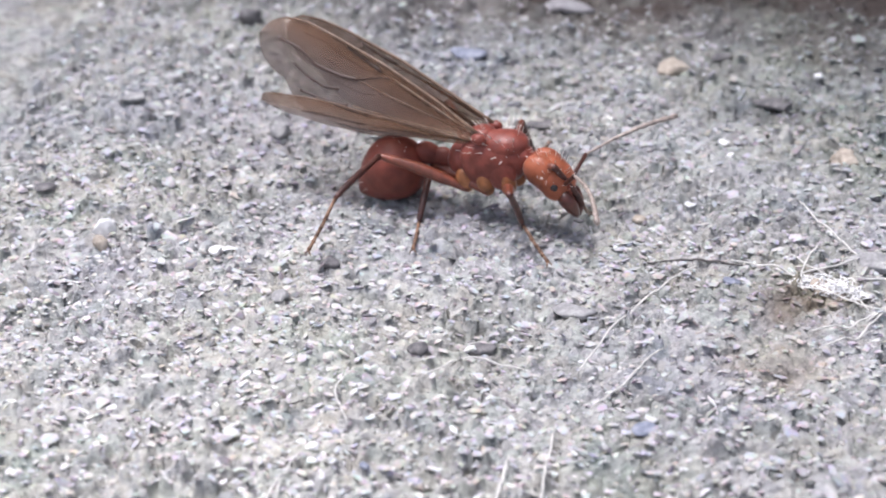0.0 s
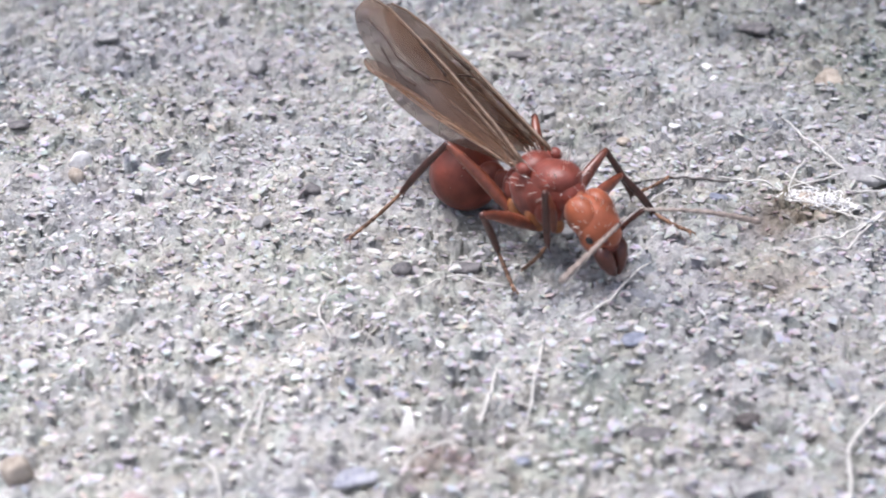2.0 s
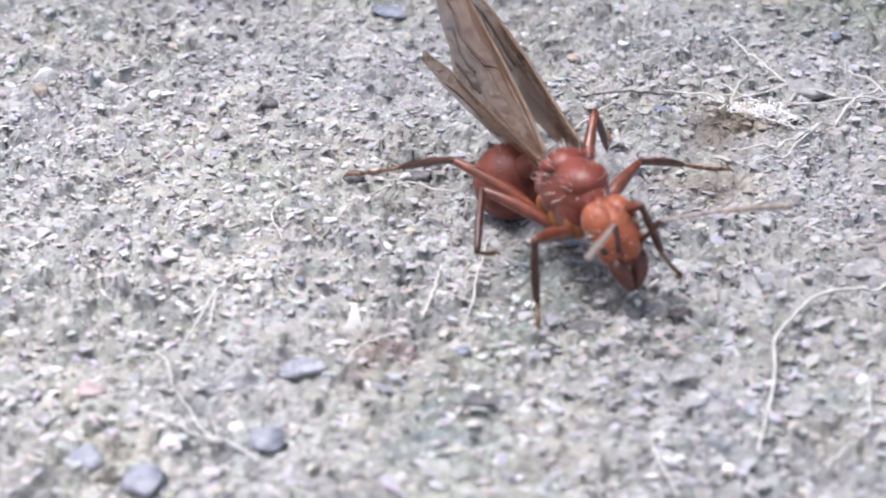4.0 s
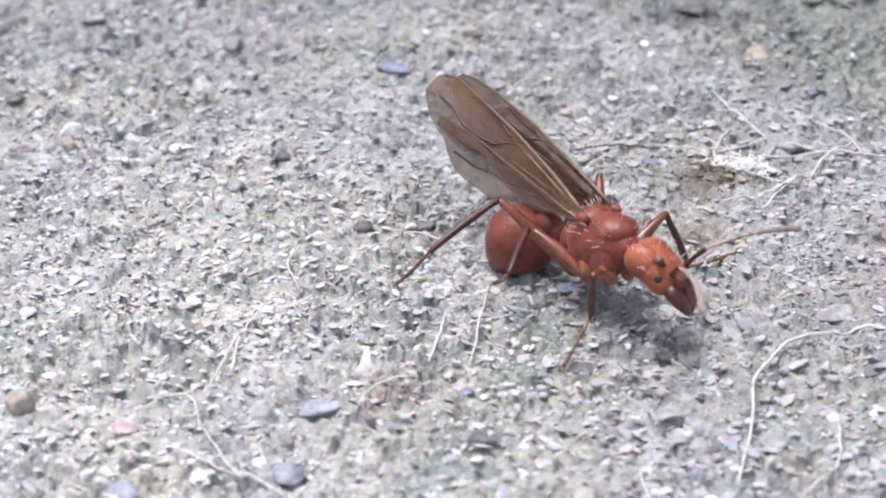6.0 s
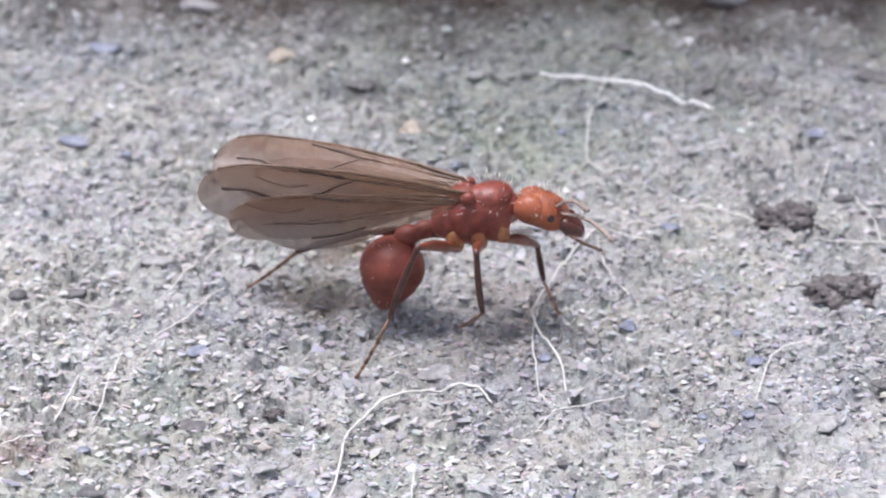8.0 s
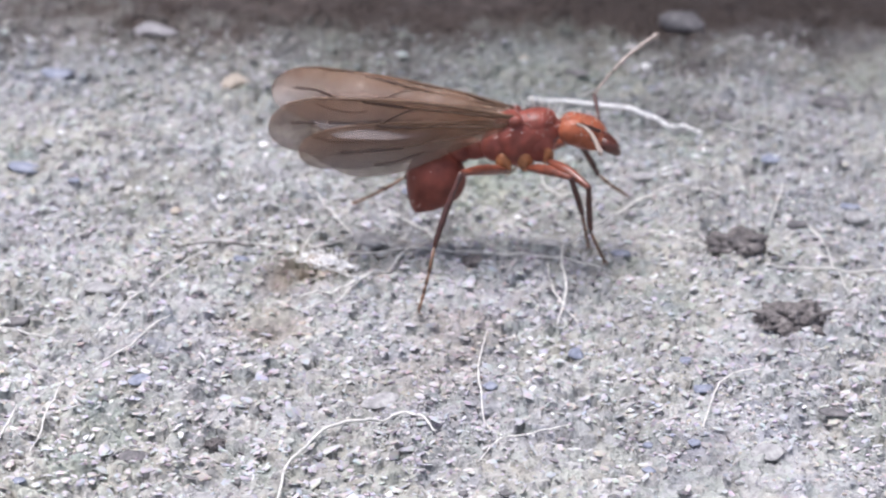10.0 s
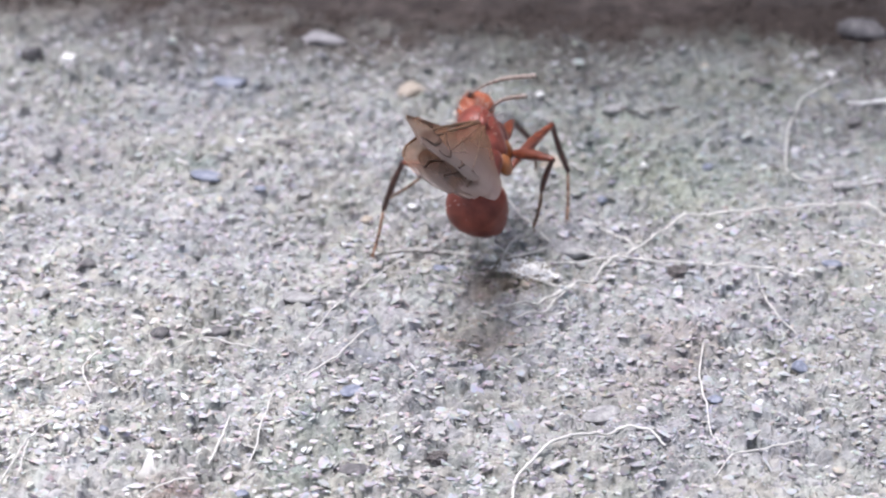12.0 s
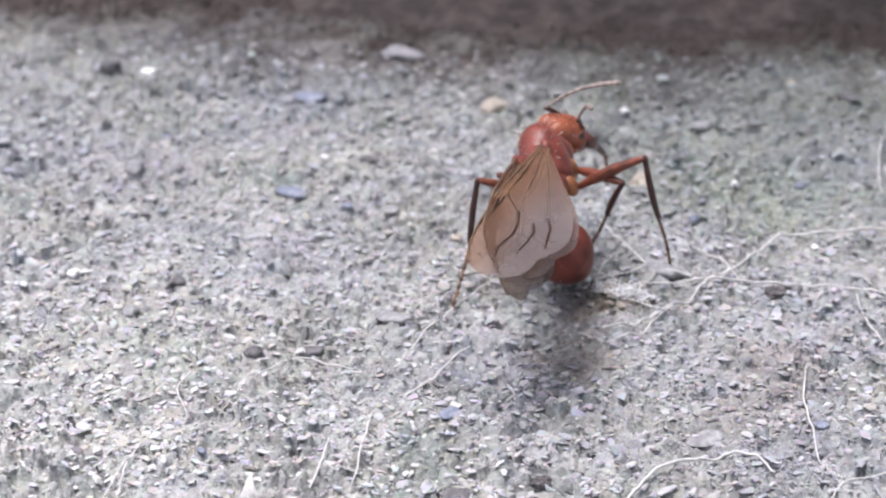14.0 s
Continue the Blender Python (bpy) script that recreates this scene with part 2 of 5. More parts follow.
def blob(bm, centre, radii, turn=None, sub=3, rough=0.0, seed=0.0, freq=900.0):
    """A rounded lump in millimetres, with an uneven surface."""
    m = Matrix.Translation(Vector(centre) * MM) @ (turn or Matrix()) @ Matrix.Diagonal((radii[0] * MM, radii[1] * MM, radii[2] * MM, 1))
    made = bmesh.ops.create_icosphere(bm, subdivisions=sub, radius=1.0, matrix=m)
    if rough:
        c = Vector(centre) * MM
        for v in made["verts"]:
            v.co = c + (v.co - c) * (1 + rough * noise.noise(v.co * freq + Vector((seed, seed * 1.7, 0))))
    return made["verts"]


def tube(bm, points, radii, sides=8, closed=True):
    """A round tube through points, in metres, with a radius at each."""
    rings = []
    for k, (p, r) in enumerate(zip(points, radii)):
        a, b = points[max(0, k - 1)], points[min(len(points) - 1, k + 1)]
        q = (b - a).to_track_quat("Z", "Y").to_matrix()
        rings.append([bm.verts.new(p + q @ Vector((r * math.cos(6.2832 * s / sides), r * math.sin(6.2832 * s / sides), 0))) for s in range(sides)])
    for one, two in zip(rings, rings[1:]):
        for s in range(sides):
            bm.faces.new((one[s], one[(s + 1) % sides], two[(s + 1) % sides], two[s]))
    if closed:
        bm.faces.new(rings[0][::-1])
        bm.faces.new(rings[-1])


def limb(bm, length, profile, bow=0.0, sides=10):
    """A limb segment along +x: profile gives (share of length, radius) in millimetres."""
    pts = [Vector((length * s, 0, bow * math.sin(math.pi * s))) * MM for s, r in profile]
    tube(bm, pts, [r * MM for s, r in profile], sides)


# ---- ground ----
def lump(x, y):
    """Height of the ground, in millimetres, at a place in millimetres: shallow swells, pits and flaky grit."""
    p = Vector((x, y, 0))
    h = 0.4 * noise.noise(p * 0.09) + 0.22 * noise.noise(p * 0.27 + Vector((7, 3, 0)))
    h += 0.2 * noise.noise(Vector((x * 0.62, y * 0.75, 2))) - 0.9 * max(0.0, noise.noise(p * 0.5 + Vector((4, 4, 4))) - 0.26)
    h += 0.17 * (0.45 - abs(noise.noise(Vector((x * 1.3, y * 1.7, 5)))))
    return h - 0.08


def soft_noise(x, y, size, seed):
    """Smooth noise from -1 to 1 over arrays of places, its swells about size across."""
    table = np.random.default_rng(seed).uniform(-1, 1, (128, 128))
    u, v = x / size, y / size
    i, j = np.floor(u).astype(int), np.floor(v).astype(int)
    fu, fv = u - i, v - j
    fu, fv = fu * fu * (3 - 2 * fu), fv * fv * (3 - 2 * fv)
    i, j, k, n = i % 128, j % 128, (i + 1) % 128, (j + 1) % 128
    return (table[i, j] * (1 - fu) + table[k, j] * fu) * (1 - fv) + (table[i, n] * (1 - fu) + table[k, n] * fu) * fv


def chips(x, y, size, seed, step, tilt, gap):
    """Relief of small broken facets, each tilted its own way, with a crack between neighbours."""
    rng = np.random.default_rng(seed)
    table = rng.uniform(0.08, 0.92, (128, 128, 2)), rng.normal(0, 1, (128, 128, 3))
    u = (x + 0.35 * size * soft_noise(x, y, size * 0.6, seed + 1)) / (size * 1.3)
    v = (y + 0.35 * size * soft_noise(x, y, size * 0.6, seed + 2)) / size
    i, j = np.floor(u).astype(int), np.floor(v).astype(int)
    first, second, h = np.full(x.shape, 9.0), np.full(x.shape, 9.0), np.zeros(x.shape)
    for di in (-1, 0, 1):
        for dj in (-1, 0, 1):
            a, b = (i + di) % 128, (j + dj) % 128
            du, dv = u - i - di - table[0][a, b, 0], v - j - dj - table[0][a, b, 1]
            d = np.hypot(du, dv)
            near = d < first
            second = np.where(near, first, np.minimum(second, d))
            first = np.where(near, d, first)
            lean = table[1][a, b]
            h = np.where(near, step * lean[..., 0] + tilt * size * (lean[..., 1] * du + lean[..., 2] * dv), h)
    return h - gap * np.clip(1 - (second - first) / 0.16, 0, 1)


def relief(x, y):
    """The fine relief of crumbling concrete, in millimetres, over arrays of places: chips, crumbs and pits, coarser in some patches."""
    rough = 0.95 + 0.45 * soft_noise(x, y, 4.3, 31) + 0.25 * soft_noise(x, y, 1.9, 32)
    h = chips(x, y, 0.66, 41, 0.06, 0.42, 0.11) + chips(x, y, 0.33, 51, 0.032, 0.38, 0.055)
    h += 0.05 * soft_noise(x, y, 1.1, 33) + 0.035 * soft_noise(x, y, 0.17, 34)
    return rough * h - 0.8 * np.maximum(0, soft_noise(x, y, 0.75, 35) - 0.62)


def flaky(x, y):
    return float(relief(np.array([x]), np.array([y]))[0])


def steps(lo, hi, fine, far):
    """Coordinates that lie close between lo and hi and ever wider out to far."""
    mid = list(np.arange(lo, hi + fine / 2, fine))
    out, d = [], fine
    while (out[-1] if out else 0) < far:
        d *= 1.45
        out.append((out[-1] if out else 0) + d)
    return [lo - v for v in reversed(out)] + mid + [hi + v for v in out]


def build_ground():
    xs, ys = steps(-31, 38, 0.096, 30000), steps(-24, 42, 0.096, 30000)
    nx, ny = len(xs), len(ys)
    gx, gy = np.meshgrid(xs, ys)
    inside = (np.abs(gx - 3) < 60) & (np.abs(gy - 10) < 60)
    z = np.zeros(gx.shape)
    for j, i in zip(*np.nonzero(inside)):
        z[j, i] = lump(gx[j, i], gy[j, i])
    z[inside] += relief(gx[inside], gy[inside])
    rng = np.random.default_rng(4)
    z[inside] += rng.normal(0, 0.012, inside.sum())
    co = np.stack([gx, gy, z], -1).reshape(-1, 3) * MM
    i, j = np.meshgrid(np.arange(nx - 1), np.arange(ny - 1))
    a = (j * nx + i).ravel()
    faces = np.stack([a, a + 1, a + nx + 1, a + nx], -1)
    me = bpy.data.meshes.new("ground")
    me.from_pydata(co.tolist(), [], faces.tolist())
    me.materials.append(GROUND)
    me.polygons.foreach_set("use_smooth", [True] * len(me.polygons))
    return tagged(new("ground", me), "weathered pale grey concrete ground with gritty pitted surface", "ground", kind="structure")


ground = build_ground()


def grit(name, count, lo, hi, area, seed, material_, label, flat=0.6):
    """Loose grains strewn over the ground, each an uneven little solid."""
    rng = np.random.default_rng(seed)
    base = bmesh.new()
    bmesh.ops.create_icosphere(base, subdivisions=1, radius=1.0)
    shape = np.array([v.co[:] for v in base.verts])
    tris = np.array([[v.index for v in f.verts] for f in base.faces])
    base.free()
    cos, fcs, k, spots = [], [], 0, []
    for _ in range(count):
        x, y = rng.uniform(area[0], area[2]), rng.uniform(area[1], area[3])
        if noise.noise(Vector((x * 0.16, y * 0.16, seed))) < rng.uniform(-1.1, 0.15) or y > 21 + 10 * rng.random() + max(0.0, -x) * 0.25:
            continue
        r = lo + (hi - lo) * rng.random() ** 3
        q = Euler(rng.uniform(0, 6.28, 3)).to_matrix()
        s = shape * rng.uniform(0.5, 1.25, (len(shape), 1)) * r * rng.uniform(0.5, 1.5, 3)
        s = s @ np.array(q).T
        s[:, 0] *= 1.45
        s[:, 2] *= flat
        s = s @ np.array(Euler(rng.normal(0, 0.33, 3)).to_matrix()).T
        spots.append((x, y, 0.1 * r))
        cos.append(s + (x, y, lump(x, y)))
        fcs.append(tris + k)
        k += len(shape)
    spots = np.array(spots)
    skin = relief(spots[:, 0], spots[:, 1]) + spots[:, 2]
    cos = [c + (0, 0, h) for c, h in zip(cos, skin)]
    me = bpy.data.meshes.new(name)
    me.from_pydata((np.concatenate(cos) * MM).tolist(), [], np.concatenate(fcs).tolist())
    me.materials.append(material_)
    return tagged(new(name, me), label, "grit", kind="stuff")


grit("sand_grains", 75000, 0.055, 0.19, (-30, -23, 37, 33), 11, GRAINS, "loose pale and dark sand grains on the concrete", 0.42)
grit("stone_chips", 4500, 0.12, 0.28, (-30, -23, 37, 31), 23, CHIPS, "broken pale grey mineral chips embedded in the concrete", 0.26)


# ---- stones, flakes and fibres on the ground ----
STONES = {
    "dark": speckled("dark_stone", (0.07, 0.07, 0.075), (0.15, 0.145, 0.15), (0.27, 0.26, 0.265), 2500, 0.8, 0.00008),
    "blue": speckled("blue_grey_stone", (0.13, 0.15, 0.205), (0.235, 0.26, 0.335), (0.36, 0.38, 0.45), 2500, 0.7, 0.00006),
    "slate": speckled("pale_blue_stone", (0.2, 0.215, 0.27), (0.34, 0.355, 0.42), (0.48, 0.49, 0.54), 2500, 0.75, 0.00006),
    "tan": speckled("tan_stone", (0.27, 0.23, 0.19), (0.45, 0.395, 0.33), (0.6, 0.54, 0.47), 2500, 0.8, 0.00008),
    "pale": speckled("pale_stone", (0.2, 0.195, 0.21), (0.29, 0.285, 0.3), (0.4, 0.39, 0.4), 2500, 0.8, 0.00006),
    "white": speckled("white_stone", (0.84, 0.83, 0.82), (0.93, 0.93, 0.92), (0.98, 0.98, 0.97), 2500, 0.4, 0.00006),
    "grey": speckled("grey_stone", (0.2, 0.2, 0.205), (0.34, 0.34, 0.345), (0.5, 0.5, 0.5), 2500, 0.85, 0.0001),
    "pink": speckled("reddish_stone", (0.34, 0.25, 0.25), (0.5, 0.4, 0.4), (0.6, 0.53, 0.53), 2500, 0.85, 0.00008),
}


def pebble(tone, x, y, size, seed, wide=1.0, tall=0.55, turn=0.0, sunk=0.36):
    """An uneven stone, size in millimetres, bedded in the ground."""
    size *= 0.92
    sunk += 0.06 if tall < 0.6 else 0.0
    bm = bmesh.new()
    bmesh.ops.create_icosphere(bm, subdivisions=3, radius=1.0)
    rng = random.Random(seed)
    flats = [Vector((rng.gauss(0, 1), rng.gauss(0, 1), rng.gauss(0, 1))).normalized() for _ in range(11)]
    for v in bm.verts:
        n = v.co.normalized()
        for d in flats:
            over = v.co.dot(d) - 0.62
            if over > 0:
                v.co -= d * over * 0.85
        v.co += n * 0.14 * noise.noise(n * 2.3 + Vector((seed, 0, 0)))
        v.co = Vector((v.co.x * size * wide, v.co.y * size, v.co.z * size * tall)) * MM
    ob = thing("pebble", bm, STONES[tone], PEBBLE_LABELS[tone], "pebble", "loose stones on the ground")
    skin = sorted(flaky(x + dx * size, y + dy * size) for dx, dy in ((0, 0), (0.8 * wide, 0), (-0.8 * wide, 0), (0, 0.8), (0, -0.8)))[3]
    base = max(lump(x, y), 2.2 * max(0.0, (y - 34) / 11) ** 1.7 - 0.4) + 0.06 + max(0.0, skin)
    ob.matrix_basis = pose(x * MM, y * MM, (base + size * tall * (1 - 2 * sunk)) * MM, 0, 0, turn)
    return ob


PEBBLE_LABELS = {
    "dark": "small dark grey pebble bedded in the concrete",
    "blue": "flat blue-grey stone chip lying on concrete",
    "slate": "pale blue-grey stone chip set in the concrete",
    "tan": "rounded tan pebble lying on the concrete",
    "pale": "long pale grey stone lying before the soil bank",
    "white": "small glossy white quartz grain on concrete",
    "grey": "rough mid-grey stone bedded in the concrete",
    "pink": "dull reddish stone chip set in concrete",
}
pebble("dark", -20.9, 27.2, 0.82, 3, 1, 1.1, -30)
pebble("white", -18.5, 26.1, 0.58, 4, 1.2, 0.9, 7)
pebble("blue", -9.1, 23.6, 0.75, 5, 1.7, 0.35, -16)
pebble("tan", 1.1, 22.4, 0.9, 6, 1.2, 0.7, 21)
pebble("pale", -4.2, 30, 1.2, 7, 1.5, 0.42, -2)
pebble("tan", 8.4, 12.4, 0.75, 8, 1.1, 0.8, -25)
pebble("dark", -13.7, 1.9, 0.42, 9, 1.3, 0.6, 12)
pebble("white", -18.5, 2.6, 0.38, 10, 1, 0.8, -11)
pebble("white", -23.4, 3.9, 0.62, 11, 1, 1, 26)
pebble("tan", -23.3, 2.9, 0.5, 12, 0.9, 0.9, 3)
pebble("tan", -20.9, -16.4, 0.75, 13, 1, 0.8, -20)
pebble("dark", -1, -13.9, 0.5, 14, 1.5, 0.5, 17)
pebble("slate", -14.5, -22.2, 0.8, 15, 1.1, 0.7, -6)
pebble("slate", -11, -20.3, 0.7, 16, 1, 0.6, -29)
pebble("slate", -16.4, -21, 0.6, 17, 1.2, 0.6, 8)
pebble("dark", -4.5, -18.5, 0.4, 18, 1.8, 0.4, -15)
pebble("blue", 17.5, -6.6, 0.45, 19, 1, 0.7, 22)
pebble("grey", -15.3, -0.5, 0.5, 20, 1, 0.5, -1)
pebble("white", -12.8, -10.3, 0.3, 21, 1.1, 0.7, -24)
pebble("white", 3.1, 13.9, 0.3, 22, 1.2, 0.6, 13)
pebble("dark", 5.7, 17.7, 0.8, 23, 1.5, 0.35, -10)
pebble("dark", 3.7, 23.7, 0.5, 24, 1.7, 0.3, 27)
pebble("grey", 12.4, 20, 0.6, 25, 1.5, 0.4, 4)
pebble("dark", 35.2, 20, 0.9, 26, 1.6, 0.5, -19)
pebble("white", 25.2, 24.6, 0.35, 27, 1, 0.8, 18)
pebble("dark", 28.6, 31.4, 1.3, 28, 1.3, 0.8, -5)
pebble("blue", 10.5, 8.5, 0.35, 29, 1, 0.8, -28)
pebble("white", -12.7, 16.1, 0.2, 30, 1.3, 0.7, 9)
pebble("grey", -17.4, 14.2, 0.7, 31, 0.8, 0.7, -14)
pebble("white", 13.1, 12.6, 0.22, 32, 1, 0.8, 23)
pebble("blue", 16.4, 12.6, 0.35, 33, 1, 0.8, 0)
pebble("grey", -3.8, -0.6, 0.75, 34, 1.6, 0.35, -23)
pebble("dark", -7.4, -3.3, 0.5, 35, 1.6, 0.5, 14)
pebble("dark", -9.6, -3.8, 0.45, 36, 1.2, 0.6, -9)
pebble("grey", 8.8, -9.7, 0.7, 37, 1.5, 0.3, 28)
pebble("blue", 2.5, 1.5, 0.4, 38, 1.2, 0.5, 5)
pebble("pink", -17, -17.6, 0.5, 39, 1.3, 0.3, -18)
pebble("slate", -10.3, -16.4, 0.7, 40, 1.3, 0.25, 19)
pebble("grey", 1.8, -16.6, 0.5, 41, 1.6, 0.3, -4)
pebble("tan", -1, 6.8, 0.35, 42, 1.2, 0.7, -27)
pebble("white", 16, 6.2, 0.25, 43, 1, 0.7, 10)
pebble("tan", -4.6, 42, 0.7, 44, 1, 0.8, -13)
pebble("tan", -23.9, 42.5, 0.85, 45, 1, 0.9, 24)
pebble("grey", 8.3, 3.4, 0.9, 46, 1.4, 0.5, 1)
pebble("tan", 6.2, 1.2, 0.7, 47, 1.4, 0.4, -22)
pebble("blue", 13.5, -9, 0.35, 48, 1.2, 0.5, 15)
pebble("grey", 5.5, -18, 0.6, 49, 1.2, 0.35, -8)
pebble("blue", -1.2, -8.6, 0.5, 50, 1.4, 0.3, 29)
pebble("white", 3, -21.4, 0.25, 51, 1, 0.7, 6)
pebble("dark", 21, 23.5, 0.6, 52, 1.5, 0.4, -17)
pebble("grey", -25, 17, 0.6, 53, 1.2, 0.4, 20)
pebble("grey", 24.5, 28, 0.7, 54, 1.6, 0.35, -3)
pebble("tan", 18, 25, 0.35, 55, 1.2, 0.6, -26)
pebble("blue", 30, 12, 0.6, 56, 1.4, 0.4, 11)
pebble("dark", -27, 8, 0.5, 57, 1.4, 0.4, -12)
pebble("grey", 33, 6, 0.7, 58, 1.2, 0.4, 25)
pebble("blue", 22.5, -9.5, 0.45, 59, 1.2, 0.4, 2)
pebble("dark", -1.2, 22.4, 0.42, 60, 1.4, 0.4, -21)
pebble("dark", -5.3, 15.7, 0.55, 61, 2, 0.35, 16)
pebble("dark", -8.5, 18.4, 0.27, 62, 1.3, 0.5, -7)
pebble("blue", -9.2, 11.8, 0.65, 63, 1.7, 0.35, -30)
pebble("grey", -8.6, 13.5, 0.33, 64, 1.2, 0.5, 7)
pebble("dark", -6.5, 13.2, 0.2, 65, 1.3, 0.5, -16)
pebble("white", -2.2, 15.9, 0.27, 66, 1, 0.8, 21)
pebble("grey", -3.4, 13.5, 0.56, 67, 1.5, 0.4, -2)
pebble("blue", -6.4, 9.8, 0.32, 68, 1.3, 0.4, -25)
pebble("grey", -4.2, 9.8, 0.48, 69, 1.2, 0.4, 12)
pebble("dark", -3.5, 6.4, 0.2, 70, 1.6, 0.4, -11)
pebble("dark", -5.1, 4.2, 0.22, 71, 1.8, 0.4, 26)
pebble("white", 8.3, 21.6, 0.29, 72, 1, 0.8, 3)
pebble("white", 3.3, 12.6, 0.23, 73, 1, 0.8, -20)
pebble("dark", 23.4, 19.2, 0.39, 74, 1.4, 0.4, 17)
pebble("dark", 25.3, 18.8, 0.58, 75, 1, 0.5, -6)
pebble("dark", 28.5, 18.4, 0.66, 76, 2.2, 0.35, -29)
pebble("dark", 30.6, 20.3, 0.37, 77, 1.2, 0.5, 8)
pebble("dark", 20, 13, 0.3, 78, 1.5, 0.5, -15)
pebble("grey", 23.2, 10.4, 0.5, 79, 2, 0.3, 22)
pebble("dark", 28.8, 10.8, 0.27, 80, 1, 0.7, -1)
pebble("white", 26.7, 13.3, 0.21, 81, 1, 0.8, -24)
pebble("white", 32.7, 10.9, 0.17, 82, 1, 0.8, 13)
pebble("blue", 33, 7.2, 0.39, 83, 1.7, 0.35, -10)
pebble("dark", 29.9, 5.1, 0.47, 84, 1.5, 0.5, 27)
pebble("blue", 20.6, 2.2, 0.45, 85, 1.5, 0.35, 4)
pebble("grey", 17.3, 3.8, 0.46, 86, 1.7, 0.35, -19)
pebble("dark", -0.7, -6.3, 0.21, 87, 1.8, 0.4, 18)
pebble("dark", 3.2, -15.6, 0.2, 88, 1, 0.6, -5)
pebble("white", 9.1, -16.6, 0.2, 89, 1, 0.8, -28)
pebble("blue", 22.2, -7.1, 0.3, 90, 1.5, 0.4, 9)
pebble("blue", 19.6, -13.3, 0.26, 91, 1.1, 0.5, -14)
pebble("blue", 21.5, -13.3, 0.28, 92, 1.2, 0.5, 23)
pebble("dark", 13.6, -16.9, 0.23, 93, 1.6, 0.4, 0)
pebble("blue", 13.5, -18.9, 0.3, 94, 1.2, 0.4, -23)
pebble("dark", 17.4, -19.2, 0.2, 95, 1.8, 0.35, 14)
pebble("dark", 27.6, -11.7, 0.37, 96, 2, 0.35, -9)
pebble("grey", 24.3, -14, 0.62, 97, 1.5, 0.25, 28)
pebble("dark", 11.9, -16.6, 0.21, 98, 1.2, 0.5, 5)
pebble("blue", 19.4, -15, 0.28, 99, 1.2, 0.4, -18)
pebble("dark", -14.4, -13.1, 0.16, 100, 1.6, 0.4, 19)
pebble("dark", -19.5, -15.9, 0.13, 101, 1.6, 0.4, -4)
pebble("grey", -15.6, -16.8, 0.26, 102, 1.2, 0.5, -27)
pebble("grey", -18.1, -19.2, 0.37, 103, 1.2, 0.4, 10)
pebble("blue", -5.1, -15.9, 0.3, 104, 1.3, 0.4, -13)
pebble("white", 1.2, -21.1, 0.15, 105, 1, 0.9, 24)
pebble("dark", 5.2, -11.9, 0.19, 106, 1.4, 0.4, 1)
pebble("dark", 1.3, -15.1, 0.17, 107, 2.2, 0.3, -22)
pebble("blue", -10.9, -11.3, 0.22, 108, 1.2, 0.5, 15)
pebble("white", -9.4, -15.4, 0.14, 109, 1.2, 0.6, -8)


def crumb(x, y, size, seed):
    """A crumbly dark clod, uneven at three scales."""
    bm = bmesh.new()
    bmesh.ops.create_icosphere(bm, subdivisions=5, radius=1.0)
    for v in bm.verts:
        n = v.co.normalized() + Vector((seed * 3.1, 0, 0))
        r = 1 + 0.45 * noise.noise(n * 1.9) + 0.38 * noise.noise(n * 4.7) + 0.22 * noise.noise(n * 11.0)
        v.co = Vector((v.co.x * 1.35, v.co.y * 0.95, v.co.z * 0.72)) * r * size * MM
    ob = thing("soil_clod", bm, SOIL_CLOD, "crumbly dark brown clod of soil on concrete", "soil clod", "soil clods on the ground")
    ob.matrix_basis = pose(x * MM, y * MM, lump(x, y) * MM)


SOIL_CLOD = speckled("soil_clod", (0.07, 0.063, 0.062), (0.17, 0.155, 0.152), (0.32, 0.3, 0.295), 2500, 0.95, 0.0002)
for k, (x, y, size) in enumerate(((27.6, -4.0, 1.35), (26.3, 2.5, 1.4), (13.5, 2.0, 0.5), (2.2, -13.0, 0.35))):
    crumb(x, y, size * 0.8, k)


def flake():
    """A thin translucent white scale standing on its edge."""
    bm = bmesh.new()
    rim = [(-0.55, 0.0), (0.35, -0.05), (0.75, 0.25), (0.4, 0.55), (0.28, 1.12), (0.12, 1.08), (-0.1, 0.6)]
    faces = []
    for y in (-0.05, 0.05):
        faces.append([bm.verts.new(Vector((x, y + 0.12 * z, z)) * MM) for x, z in rim])
    bm.faces.new(faces[0])
    bm.faces.new(faces[1][::-1])
    for a in range(len(rim)):
        b = (a + 1) % len(rim)
        bm.faces.new((faces[0][b], faces[0][a], faces[1][a], faces[1][b]))
    ob = thing("scale_flake", bm, FIBRE, "thin pale papery flake standing on concrete", "flake")
    ob.matrix_basis = pose(-8.9 * MM, -14.2 * MM, (lump(-8.9, -14.2) - 0.02) * MM, -28, 0, 8)


flake()


def smooth_way(points, n=10):
    """A smooth line through a few places."""
    p = [Vector(q) for q in points]
    p = [p[0] * 2 - p[1], *p, p[-1] * 2 - p[-2]]
    out = []
    for a, b, c, d in zip(p, p[1:], p[2:], p[3:]):
        for k in range(n):
            u = k / n
            out.append(0.5 * (2 * b + (c - a) * u + (2 * a - 5 * b + 4 * c - d) * u * u + (3 * b - a - 3 * c + d) * u ** 3))
    return out + [p[-2]]


